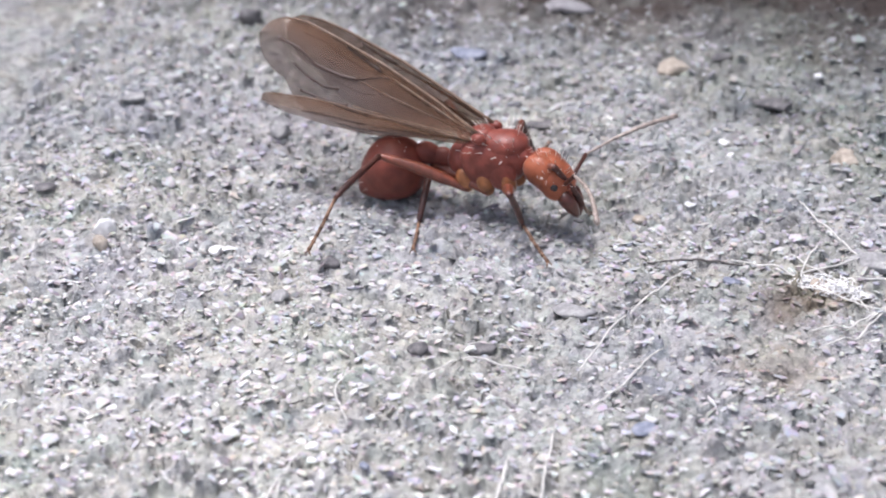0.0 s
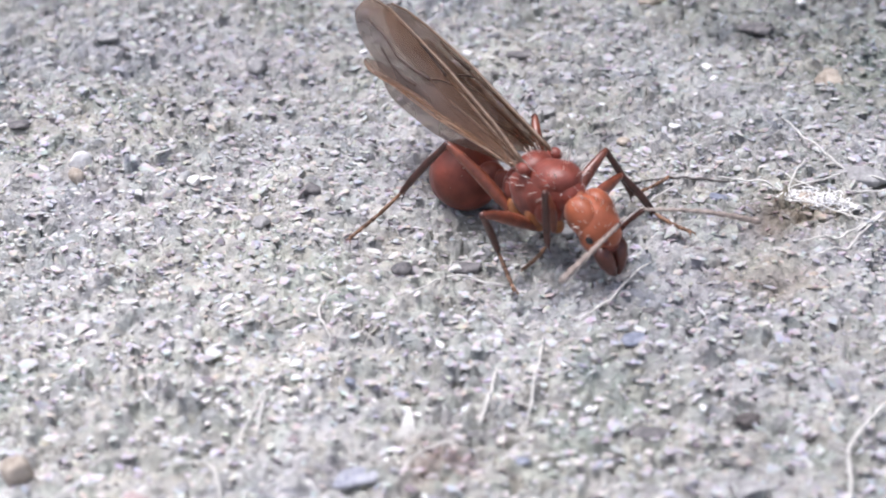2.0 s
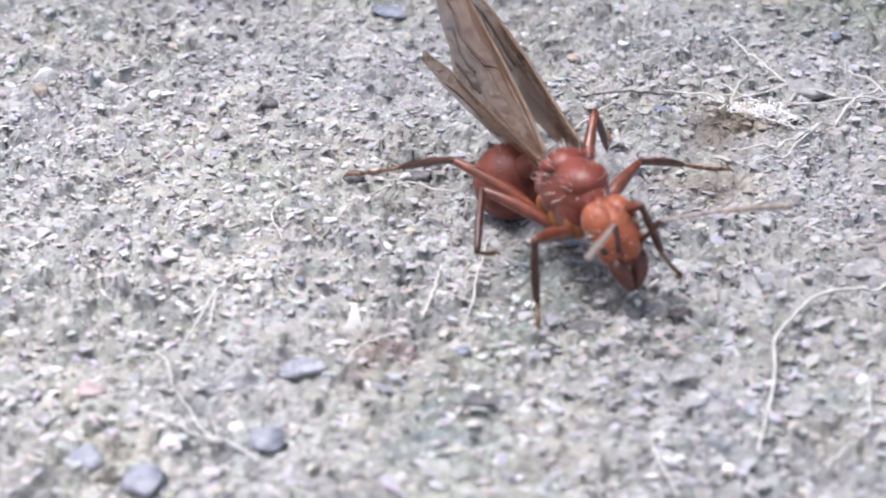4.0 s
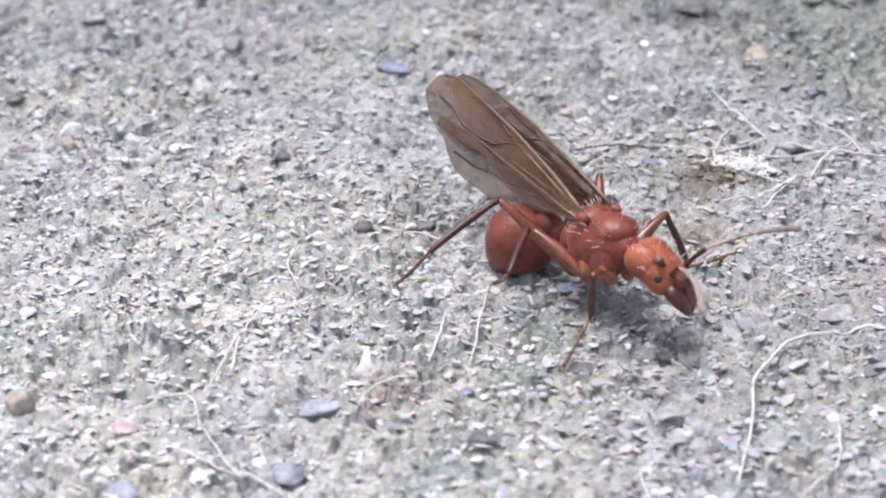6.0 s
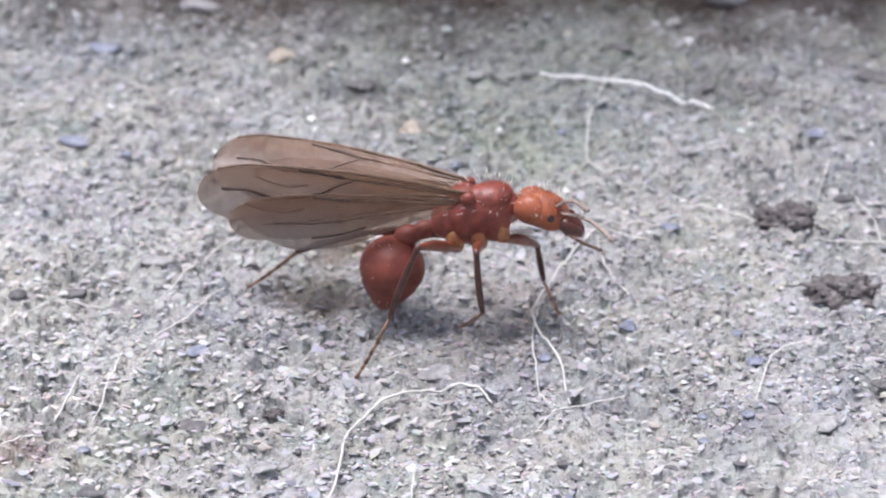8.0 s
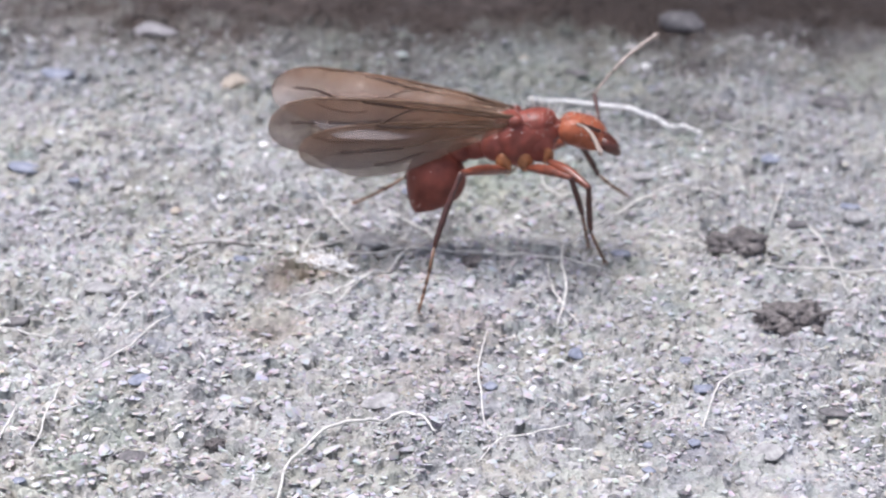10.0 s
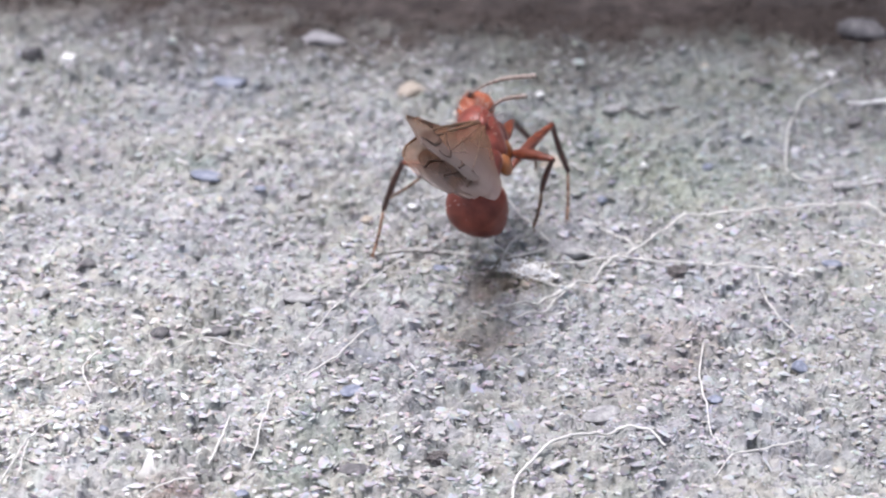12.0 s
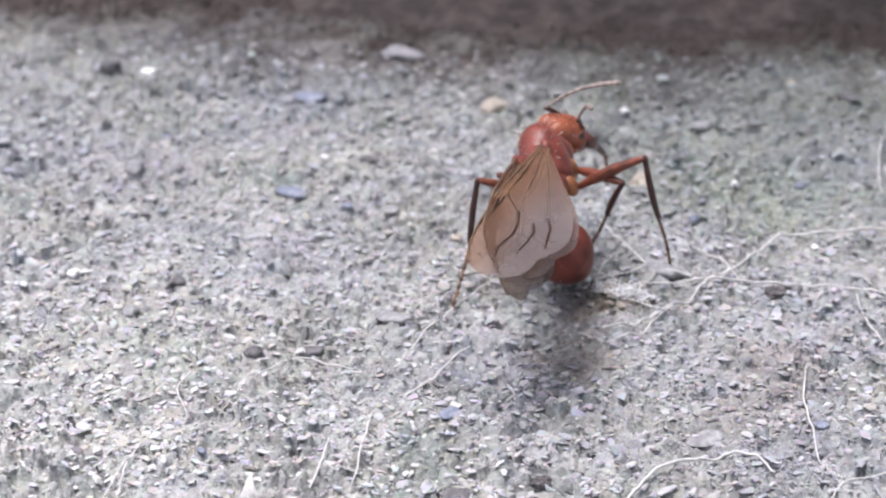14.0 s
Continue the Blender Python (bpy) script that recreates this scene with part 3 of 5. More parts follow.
def fibre(places, thick=0.07, lift=0.1, rise=0.25, seed=0, dark=False, paint=None):
    """A loose plant fibre lying over the ground, in millimetres, wavering off it here and there."""
    flat = smooth_way([(x, y, 0) for x, y in places])
    pts, n = [], len(flat)
    for k, q in enumerate(flat):
        s = k / (n - 1)
        wave = 0.06 * noise.noise(Vector((s * 9, seed, 1))), 0.06 * noise.noise(Vector((s * 9, seed, 5)))
        h = lump(q.x, q.y) + lift + rise * max(0.0, noise.noise(Vector((s * 3, seed * 3.1, 2)))) * math.sin(math.pi * s)
        pts.append(Vector((q.x + wave[0], q.y + wave[1], h)) * MM)
    bm = bmesh.new()
    tube(bm, pts, [thick * MM * (0.45 + 0.55 * math.sin(math.pi * (0.12 + 0.76 * k / (n - 1)))) for k in range(n)], 6)
    label = "thin dark plant fibre lying on concrete" if dark else "fine pale plant fibre lying on concrete"
    return thing("fibre", bm, paint or (FIBRE_DARK if dark else FIBRE), label, "fibre", "fibres on the ground")


fibre(((4.0, -20.4), (4.8, -17.3), (5.2, -14.7), (6.5, -12.9), (8.8, -11.5), (10.4, -11.6), (11.0, -12.9)), 0.06375, 0.3, 0.5, 0)
fibre(((-13.6, -14.6), (-13.6, -12.9), (-13.2, -10.8)), 0.0425, 0.3, 0.2, 1)
fibre(((-14.3, -15.4), (-13.9, -13.4), (-13.4, -12.0)), 0.0425, 0.3, 0.2, 2)
fibre(((-6.5, -14.0), (-6.2, -12.4), (-6.0, -10.7)), 0.05525, 0.3, 0.25, 3)
fibre(((-14.1, -17.9), (-13.1, -19.7), (-12.1, -20.4), (-11.0, -21.5)), 0.0425, 0.3, 0.2, 4)
fibre(((-15.3, -18.8), (-13.7, -19.8), (-12.3, -20.3)), 0.0425, 0.3, 0.2, 5)
fibre(((-16.2, -16.0), (-15.0, -15.8), (-14.2, -17.9)), 0.0425, 0.3, 0.2, 6)
fibre(((21.5, 4.1), (23.1, 3.6), (25.2, 2.2)), 0.051, 0.3, 0.3, 7)
fibre(((7.4, -1.4), (9.0, 0.3), (10.3, 2.2), (11.6, 3.7)), 0.0595, 0.3, 0.3, 8)
fibre(((7.5, 2.0), (10.4, 2.4), (13.3, 2.6), (17.0, 2.0), (19.5, 0.9)), 0.05525, 0.3, 0.25, 9)
fibre(((5.2, -2.0), (6.9, -1.5), (8.8, 0.0)), 0.0425, 0.3, 0.2, 10)
fibre(((-5.0, -13.9), (-4.4, -8.7)), 0.0425, 0.3, 0.2, 11)
fibre(((-3.2, -7.6), (-2.1, -5.9), (-0.4, -3.2)), 0.04675, 0.3, 0.2, 12)
fibre(((27.4, 0.7), (29.8, 0.6), (34.0, 0.4)), 0.051, 0.3, 0.1, 13)
fibre(((30.3, 5.6), (30.7, 2.4), (30.8, -1.3)), 0.0425, 0.3, 0.2, 14)
fibre(((28.5, 5.2), (29.5, 7.6), (29.9, 8.8)), 0.0425, 0.3, 0.2, 15)
fibre(((17.0, 1.4), (17.1, -1.2), (17.9, -4.0)), 0.0425, 0.3, 0.2, 16)
fibre(((13.7, -4.6), (13.1, -7.8), (13.2, -12.3)), 0.0425, 0.3, 0.2, 17)
fibre(((1.7, -18.9), (0.8, -20.2), (1.0, -21.6), (1.4, -22.8)), 0.0425, 0.3, 0.2, 18)
fibre(((-9.5, -5.7), (-7.6, -4.4), (-5.6, -4.8)), 0.0425, 0.3, 0.2, 19)
fibre(((2.6, 2.9), (4.4, 2.4), (6.4, 1.9)), 0.0425, 0.3, 0.2, 20)
fibre(((5.4, -3.3), (7.3, -1.8), (9.4, 0.8)), 0.04675, 0.3, 0.2, 21)
fibre(((-3.6, -5.0), (-2.2, -1.9), (-0.6, 0.5), (1.2, 2.6)), 0.0425, 0.3, 0.2, 22)
fibre(((5.9, 8.2), (7.5, 4.2), (9.8, 2.6)), 0.0425, 0.3, 0.3, 23)
fibre(((6.4, 4.6), (5.4, 2.4), (5.2, 0.6)), 0.03825, 0.3, 0.2, 24)
fibre(((8.6, 4.0), (6.6, 2.6), (4.6, 2.2)), 0.03825, 0.3, 0.2, 25)
fibre(((4.4, 1.2), (6.4, 0.4), (8.2, -0.8)), 0.03825, 0.3, 0.2, 26)
fibre(((5.0, 3.4), (6.8, 1.4), (7.6, -0.6)), 0.034, 0.3, 0.2, 27)
fibre(((9.9, 6.2), (11.4, 4.4), (12.0, 2.2)), 0.03825, 0.3, 0.3, 28)
fibre(((-9.0, -17.0), (-8.2, -15.2), (-6.8, -14.9)), 0.03825, 0.3, 0.2, 29)
fibre(((-11.8, -8.8), (-12.4, -7.0), (-11.9, -5.6)), 0.03825, 0.3, 0.2, 30)
fibre(((12.6, -15.0), (14.0, -12.9), (16.6, -12.2)), 0.03825, 0.3, 0.2, 31)
fibre(((22.0, -12.4), (23.4, -9.2), (25.2, -8.4)), 0.0425, 0.3, 0.2, 32)
fibre(((6.0, -21.0), (7.4, -19.4), (7.8, -16.8)), 0.03825, 0.3, 0.2, 33)
fibre(((-0.8, 3.3), (1.2, 3.3), (3.1, 2.9)), 0.05, 0.08, 0.1, 60, True)
fibre(((12.7, 19.8), (14.6, 19.6), (16.4, 19.9)), 0.09, 0.1, 0.2, 61, True)
fibre(((-15.6, -7.9), (-13.8, -7.4), (-12.6, -6.0)), 0.035, 0.06, 0.1, 62, True)


# Three fibres that the ant's feet catch and drag along; their places are kept relative to a point on them.
def loose_fibre(at, places, thick, rise, seed, label, paint=None):
    ob = fibre([(x - at[0], y - at[1]) for x, y in places], thick, 0.35, rise, seed, paint=paint)
    return tagged(ob, label)


stiff_fibre = loose_fibre((20.5, 18.0), ((15.9, 19.8), (19.6, 18.8), (22.8, 16.9), (24.9, 14.8)), 0.1, 0.5, 71, "stout white fibre lying loose on the concrete", FLUFF)
hooked_fibre = loose_fibre((21.4, 13.0), ((22.8, 10.9), (20.9, 10.6), (20.4, 12.4), (21.4, 17.0), (23.2, 21.4), (26.4, 24.0)), 0.048, 0.6, 72, "hooked fine pale fibre dragged over the concrete")
long_fibre = loose_fibre((18.5, -5.2), ((25.4, 2.4), (22.8, 2.2), (20.6, -0.8), (18.8, -4.8), (18.6, -6.4), (19.4, -9.2), (19.6, -12.0)), 0.062, 0.5, 73, "long curved pale fibre dragged along by the ant")


def tuft(x, y, size, count, seed):
    """A fluffy tuft of short fine fibres."""
    rng = random.Random(seed)
    bm = bmesh.new()
    for _ in range(count):
        a = Vector((rng.gauss(0, 0.5) * size, rng.gauss(0, 0.4) * size, rng.uniform(0, 0.35) * size))
        d = Vector((rng.gauss(0, 1), rng.gauss(0, 0.7), rng.gauss(0.15, 0.3))).normalized() * size * rng.uniform(0.4, 0.9)
        bend = Vector((rng.gauss(0, 0.2), rng.gauss(0, 0.2), rng.gauss(0, 0.1))) * size
        pts = [a - d * 0.5, a + bend, a + d * 0.5]
        tube(bm, [q * MM for q in smooth_way(pts, 4)], [0.028 * MM] * 9, 4)
    ob = thing("fibre_tuft", bm, FLUFF, "fluffy tuft of fine white fibres on concrete", "fibre tuft", "fibre tufts on the ground")
    ob.matrix_basis = pose(x * MM, y * MM, (lump(x, y) + 0.18) * MM)


tuft(6.4, 1.0, 0.8, 70, 1)
tuft(5.6, 1.9, 0.55, 34, 2)
tuft(7.4, 0.5, 0.5, 26, 3)


# ---- the dark earth bank behind, raised out of view to shade the ground ----
def bank():
    bm = bmesh.new()
    nx, nz = 240, 70
    grid = []
    for j in range(nz + 1):
        row = []
        for i in range(nx + 1):
            x = -130 + 270 * i / nx
            s = j / nz
            if s < 0.5:
                u = s / 0.5
                y, z = 31 + 12 * u, 2.4 * u ** 1.5 - 0.6
            else:
                u = (s - 0.5) / 0.5
                # Unseen height, greatest at right, added to block sun and sky.
                y, z = 43 + 11 * u, 1.8 + (24 + 190 / (1 + math.exp(-(x + 20) / 8))) * u ** 1.2
            y += 2.2 * noise.noise(Vector((x * 0.09, 3, 0))) - 2.5 * math.exp(-((x - 1) / 10) ** 2) + 0.2 * min(30, max(0, -x))
            r = noise.noise(Vector((x * 0.3, y * 0.3, z * 0.4))) * 0.6 + noise.noise(Vector((x * 1.1, y * 1.1, z))) * 0.3
            row.append(bm.verts.new(Vector((x, y - r * 0.4, z + r * min(1, 0.4 + s))) * MM))
        grid.append(row)
    for a, b in zip(grid, grid[1:]):
        for i in range(nx):
            bm.faces.new((a[i], a[i + 1], b[i + 1], b[i]))
    back = [[bm.verts.new(Vector((v.co.x, 0.12, v.co.z))) for v in row] for row in (grid[0], grid[-1])]
    for i in range(nx):
        bm.faces.new((grid[-1][i], grid[-1][i + 1], back[1][i + 1], back[1][i]))
        bm.faces.new((back[0][i], back[0][i + 1], back[1][i + 1], back[1][i])[::-1])
    thing("soil_bank", bm, SOIL, "dark brown earth bank, heightened out of view to shade the concrete", "bank", kind="structure")


bank()


# ---- the winged ant ----
# Its body space: origin in the middle of the thorax, x ahead, y to its left, z up; lengths in millimetres.
NECK, WAIST = Vector((1.75, 0, 0.15)), Vector((-1.75, 0, -0.35))
FORE_R, FORE_L = (-0.1, -0.7, 1.3, -1), (-0.1, 0.7, 1.3, 1)
HIND_R, HIND_L = (-0.6, -0.7, 1.0, -1), (-0.6, 0.7, 1.0, 1)
HIPS = {"front": (1.0, 0.7, -1.1), "middle": (0.0, 0.75, -1.25), "hind": (-1.0, 0.7, -1.2)}
LENGTHS = {"front": (2.9, 2.5, 2.3), "middle": (3.0, 2.7, 2.6), "hind": (3.9, 3.4, 3.0)}


def body_pose(x, y, z, yaw, pitch, roll):
    return pose(x * MM, y * MM, z * MM, roll, -pitch, yaw)


def head_pose(side, lift):
    return pose(*(NECK * MM), 0, -lift, side)


def petiole_pose(side, lift):
    return pose(*(WAIST * MM), 0, lift, side / 2)


def gaster_pose(side, lift, droop):
    end = petiole_pose(side, lift) @ Vector((-1.7 * MM, 0, 0))
    return pose(*end, 0, droop, side)


def wing_pose(hinge, side, lift, twist):
    x, y, z, hand = hinge
    return pose(x * MM, y * MM, z * MM, hand * twist, lift, side)


ant = tagged(new("winged_ant"), "reddish winged ant with smoky amber wings walking on concrete", "ant")


def build_thorax():
    bm = bmesh.new()
    tip = Matrix.Rotation(radians(-12), 4, "Y")
    blob(bm, (0.1, 0, 0.0), (1.75, 1.05, 1.25), tip, 4, 0.05, 1, 900)
    blob(bm, (0.7, 0, 0.68), (1.08, 0.92, 0.64), None, 4, 0.05, 2, 1000)
    blob(bm, (-0.35, 0, 0.95), (0.7, 0.75, 0.5), None, 4, 0.06, 3, 1100)
    blob(bm, (-1.15, 0, -0.1), (0.85, 0.82, 0.85), None, 4, 0.06, 4, 1100)
    blob(bm, (1.45, 0, 0.2), (0.5, 0.6, 0.6), None, 3, 0.04, 5)
    for s in (-1, 1):
        blob(bm, (-0.25, 0.58 * s, 0.15), (0.95, 0.42, 0.9), None, 3, 0.05, 6 + s)
        blob(bm, (0.7, 0.58 * s, -0.3), (0.75, 0.4, 0.85), None, 3, 0.05, 8 + s)
    thorax = part("thorax", bm, CUTICLE, ant, "rugged dull red thorax")
    for s in (-1, 1):
        bm = bmesh.new()
        blob(bm, (-0.1, 0.8 * s, 1.15), (0.35, 0.25, 0.25), None, 2)
        part("wing_base", bm, CUTICLE, thorax)
    for name, (x, y, z) in HIPS.items():
        for s in (-1, 1):
            bm = bmesh.new()
            blob(bm, (x - 0.05, (y - 0.12) * s, z + 0.35), (0.4, 0.34, 0.62), Matrix.Rotation(radians(-18 * s), 4, "X"), 3, 0.04, x)
            part("coxa", bm, COXA, thorax, "orange-brown leg base")
    return thorax


def hairs(bm, count, centre, radii, lo, hi, seed, up=-0.2):
    """Short bristles standing off a rounded lump."""
    rng = random.Random(seed)
    for _ in range(count):
        d = Vector((rng.gauss(0, 1), rng.gauss(0, 1), rng.gauss(0, 1))).normalized()
        if d.z < up:
            continue
        a = Vector((centre[0] + d.x * radii[0] * 0.97, centre[1] + d.y * radii[1] * 0.97, centre[2] + d.z * radii[2] * 0.97))
        b = a + (d + Vector((-0.4, 0, 0.2))).normalized() * rng.uniform(lo, hi)
        tube(bm, [a * MM, b * MM], [0.016 * MM, 0.006 * MM], 3)


def build_head():
    bm = bmesh.new()
    blob(bm, (1.15, 0, 0.05), (1.15, 0.86, 0.8), None, 4, 0.05, 12)
    for s in (-1, 1):
        blob(bm, (0.75, 0.4 * s, 0.1), (0.78, 0.56, 0.68), None, 3, 0.03, 13 + s)
        blob(bm, (1.6, 0.42 * s, -0.15), (0.62, 0.44, 0.5), None, 3, 0.03, 17)
    tube(bm, [Vector((-0.1, 0, 0)) * MM, Vector((0.4, 0, 0)) * MM], [0.3 * MM, 0.4 * MM], 10)
    made = part("head", bm, CUTICLE_HEAD, ant, "orange-red heart-shaped head")
    for s in (-1, 1):
        bm = bmesh.new()
        blob(bm, (1.62, 0.74 * s, 0.06), (0.19, 0.12, 0.19), None, 3)
        part("eye", bm, EYE, made, "black oval compound eye")
        bm = bmesh.new()
        pts = [(2.0, 0.4, -0.12, 0.3), (2.32, 0.42, -0.22, 0.34), (2.66, 0.33, -0.38, 0.3), (2.95, 0.2, -0.58, 0.2), (3.12, 0.07, -0.74, 0.06)]
        tube(bm, [Vector((x, y * s, z)) * MM for x, y, z, r in pts], [r * MM for *_, r in pts], 8)
        for k in range(4):
            blob(bm, (2.62 + 0.1 * k, (0.22 - 0.04 * k) * s, -0.33 - 0.04 * k), (0.07, 0.1, 0.06), None, 1)
        part("mandible", bm, JAW, made, "dark brown toothed mandible")
    bm = bmesh.new()
    blob(bm, (2.02, 0, -0.08), (0.4, 0.56, 0.38), None, 3, 0.06, 15)
    for s in (-1, 1):
        blob(bm, (1.85, 0.34 * s, 0.26), (0.32, 0.18, 0.22), None, 3)
    part("clypeus", bm, CUTICLE_DARK, made, "dark red front of the face")
    bm = bmesh.new()
    hairs(bm, 90, (1.1, 0, 0.1), (1.1, 0.95, 0.85), 0.15, 0.35, 5)
    part("head_hairs", bm, HAIR, made, "short pale bristles")
    return made


def build_petiole():
    bm = bmesh.new()
    blob(bm, (-0.55, 0, 0.1), (0.55, 0.36, 0.42), None, 3, 0.05, 21)
    blob(bm, (-1.3, 0, 0.06), (0.6, 0.5, 0.48), None, 3, 0.05, 22)
    tube(bm, [Vector((0.4, 0, 0)) * MM, Vector((-0.2, 0, 0.02)) * MM, Vector((-0.9, 0, 0.04)) * MM, Vector((-1.75, 0, 0)) * MM], [0.36 * MM, 0.3 * MM, 0.34 * MM, 0.38 * MM], 12)
    return part("petiole", bm, CUTICLE_DARK, ant, "dark red two-knobbed waist")


def build_gaster():
    """A smooth egg-shaped abdomen of overlapping plates along -x."""
    bm = bmesh.new()
    n, sides = 30, 28
    rings = []
    for k in range(n + 1):
        s = k / n
        x = -3.45 * s + 0.1
        r = 1.5 * math.sin(math.pi * min(1, (0.98 * s + 0.008) ** 0.86)) ** 0.66 * (1.04 - 0.2 * s)
        for edge in (0.5, 0.7, 0.84):
            if s > edge:
                r *= 0.985
        rings.append([bm.verts.new(Vector((x, r * 0.98 * math.cos(6.2832 * a / sides), r * math.sin(6.2832 * a / sides))) * MM) for a in range(sides)])
    for one, two in zip(rings, rings[1:]):
        for a in range(sides):
            bm.faces.new((one[a], two[a], two[(a + 1) % sides], one[(a + 1) % sides]))
    bm.faces.new(rings[0])
    bm.faces.new(rings[-1][::-1])
    made = part("gaster", bm, CUTICLE_DARK, ant, "smooth dark red egg-shaped abdomen")
    bm = bmesh.new()
    hairs(bm, 70, (-1.5, 0, 0), (1.6, 1.36, 1.4), 0.1, 0.25, 8)
    part("gaster_hairs", bm, HAIR, made, "sparse pale bristles")
    return made


def wing_outline(length, width, n=40):
    """Leading and trailing margin of a wing at each share of its length, counted down from the hinge line; the tip is round."""
    def margins(s):
        lead = -0.14 * width * math.sin(math.pi * min(1, s * 0.98))
        trail = width * (0.1 + 0.9 * math.sin(math.pi / 2 * min(1, s / 0.68)) ** 1.2)
        if s > 0.68:
            trail -= width * 0.3 * ((s - 0.68) / 0.17) ** 2
        return lead, trail

    rows, knee = [], 0.83
    lead0, trail0 = margins(knee)
    for k in range(n + 1):
        s = 1 - (1 - k / n) ** 1.5
        lead, trail = margins(min(s, knee))
        if s > knee:
            u = min(1, (s - knee) / (1 - knee))
            half, mid = (trail0 - lead0) / 2 * math.sqrt(max(0.0004, 1 - u * u)), (trail0 + lead0) / 2 + 0.05 * width * u
            lead, trail = mid - half, mid + half
        rows.append((s * length, lead, trail))
    return rows


def build_wing(name, length, width, hand, fore):
    """A corrugated membrane along -x, its width running down (-z), with raised veins."""
    rows = wing_outline(length, width)
    cols, bm = 10, bmesh.new()
    thick = 0.014

    def place(x, lead, trail, c, off=0.0):
        v = c / cols
        z = -(lead + (trail - lead) * v)
        bend = 0.06 * math.sin(9 * v + x * 0.5) * v + 0.16 * (x / length) ** 2 * math.sin(math.pi * v) + 0.05 * math.sin(x * 1.7)
        return Vector((-x, hand * (bend + off), z)) * MM

    for off in (-thick, thick):
        grid = [[bm.verts.new(place(*row, c, off)) for c in range(cols + 1)] for row in rows]
        for one, two in zip(grid, grid[1:]):
            for c in range(cols):
                bm.faces.new((one[c], one[c + 1], two[c + 1], two[c]))
    wing = part(name, bm, MEMBRANE, ant, "smoky amber translucent wing membrane")

    def vein(points, r0, r1, amber=False):
        b = bmesh.new()
        pts = []
        for s, v in points:
            i = max(k for k in range(len(rows) - 1) if rows[k][0] <= s * length)
            u = (s * length - rows[i][0]) / (rows[i + 1][0] - rows[i][0])
            a = [rows[i][q] + (rows[i + 1][q] - rows[i][q]) * u for q in range(3)]
            pts.append(place(*a, v * cols))
        fine = []
        for one, two in zip(pts, pts[1:]):
            fine += [one.lerp(two, q / 4) for q in range(4)]
        fine.append(pts[-1])
        tube(b, fine, [(r0 + (r1 - r0) * k / (len(fine) - 1)) * MM for k in range(len(fine))], 6)
        part("vein", b, VEIN_AMBER if amber else VEIN, wing, "thin amber wing vein" if amber else "dark brown wing vein")

    vein([(0, 0.0), (0.2, 0.0), (0.45, 0.0), (0.7, 0.0), (0.83, 0.0), (0.93, 0.0)], 0.085 if fore else 0.035, 0.04 if fore else 0.02, True)
    vein([(0, 0.25), (0.15, 0.17), (0.35, 0.12), (0.5, 0.1)], 0.06, 0.05, True)
    vein([(0.46, 0.1), (0.54, 0.08), (0.63, 0.05)], 0.07, 0.05)
    if fore:
        vein([(0.05, 0.5), (0.2, 0.4), (0.4, 0.36), (0.54, 0.35)], 0.03, 0.03, True)
        vein([(0.54, 0.35), (0.62, 0.4), (0.72, 0.42), (0.82, 0.4), (0.91, 0.42)], 0.075, 0.06)
        vein([(0.42, 0.12), (0.48, 0.22), (0.54, 0.35)], 0.03, 0.04)
        vein([(0.1, 0.7), (0.25, 0.68), (0.42, 0.66), (0.52, 0.68)], 0.025, 0.03, True)
        vein([(0.54, 0.7), (0.6, 0.76), (0.68, 0.78), (0.75, 0.85)], 0.07, 0.055)
        vein([(0.6, 0.56), (0.66, 0.61), (0.74, 0.62), (0.82, 0.67)], 0.065, 0.05)
    else:
        vein([(0.1, 0.55), (0.3, 0.5), (0.5, 0.48)], 0.03, 0.03, True)
        vein([(0.5, 0.48), (0.65, 0.5), (0.8, 0.52)], 0.055, 0.04)
        vein([(0.4, 0.68), (0.52, 0.74), (0.64, 0.78)], 0.05, 0.045)
    return wing


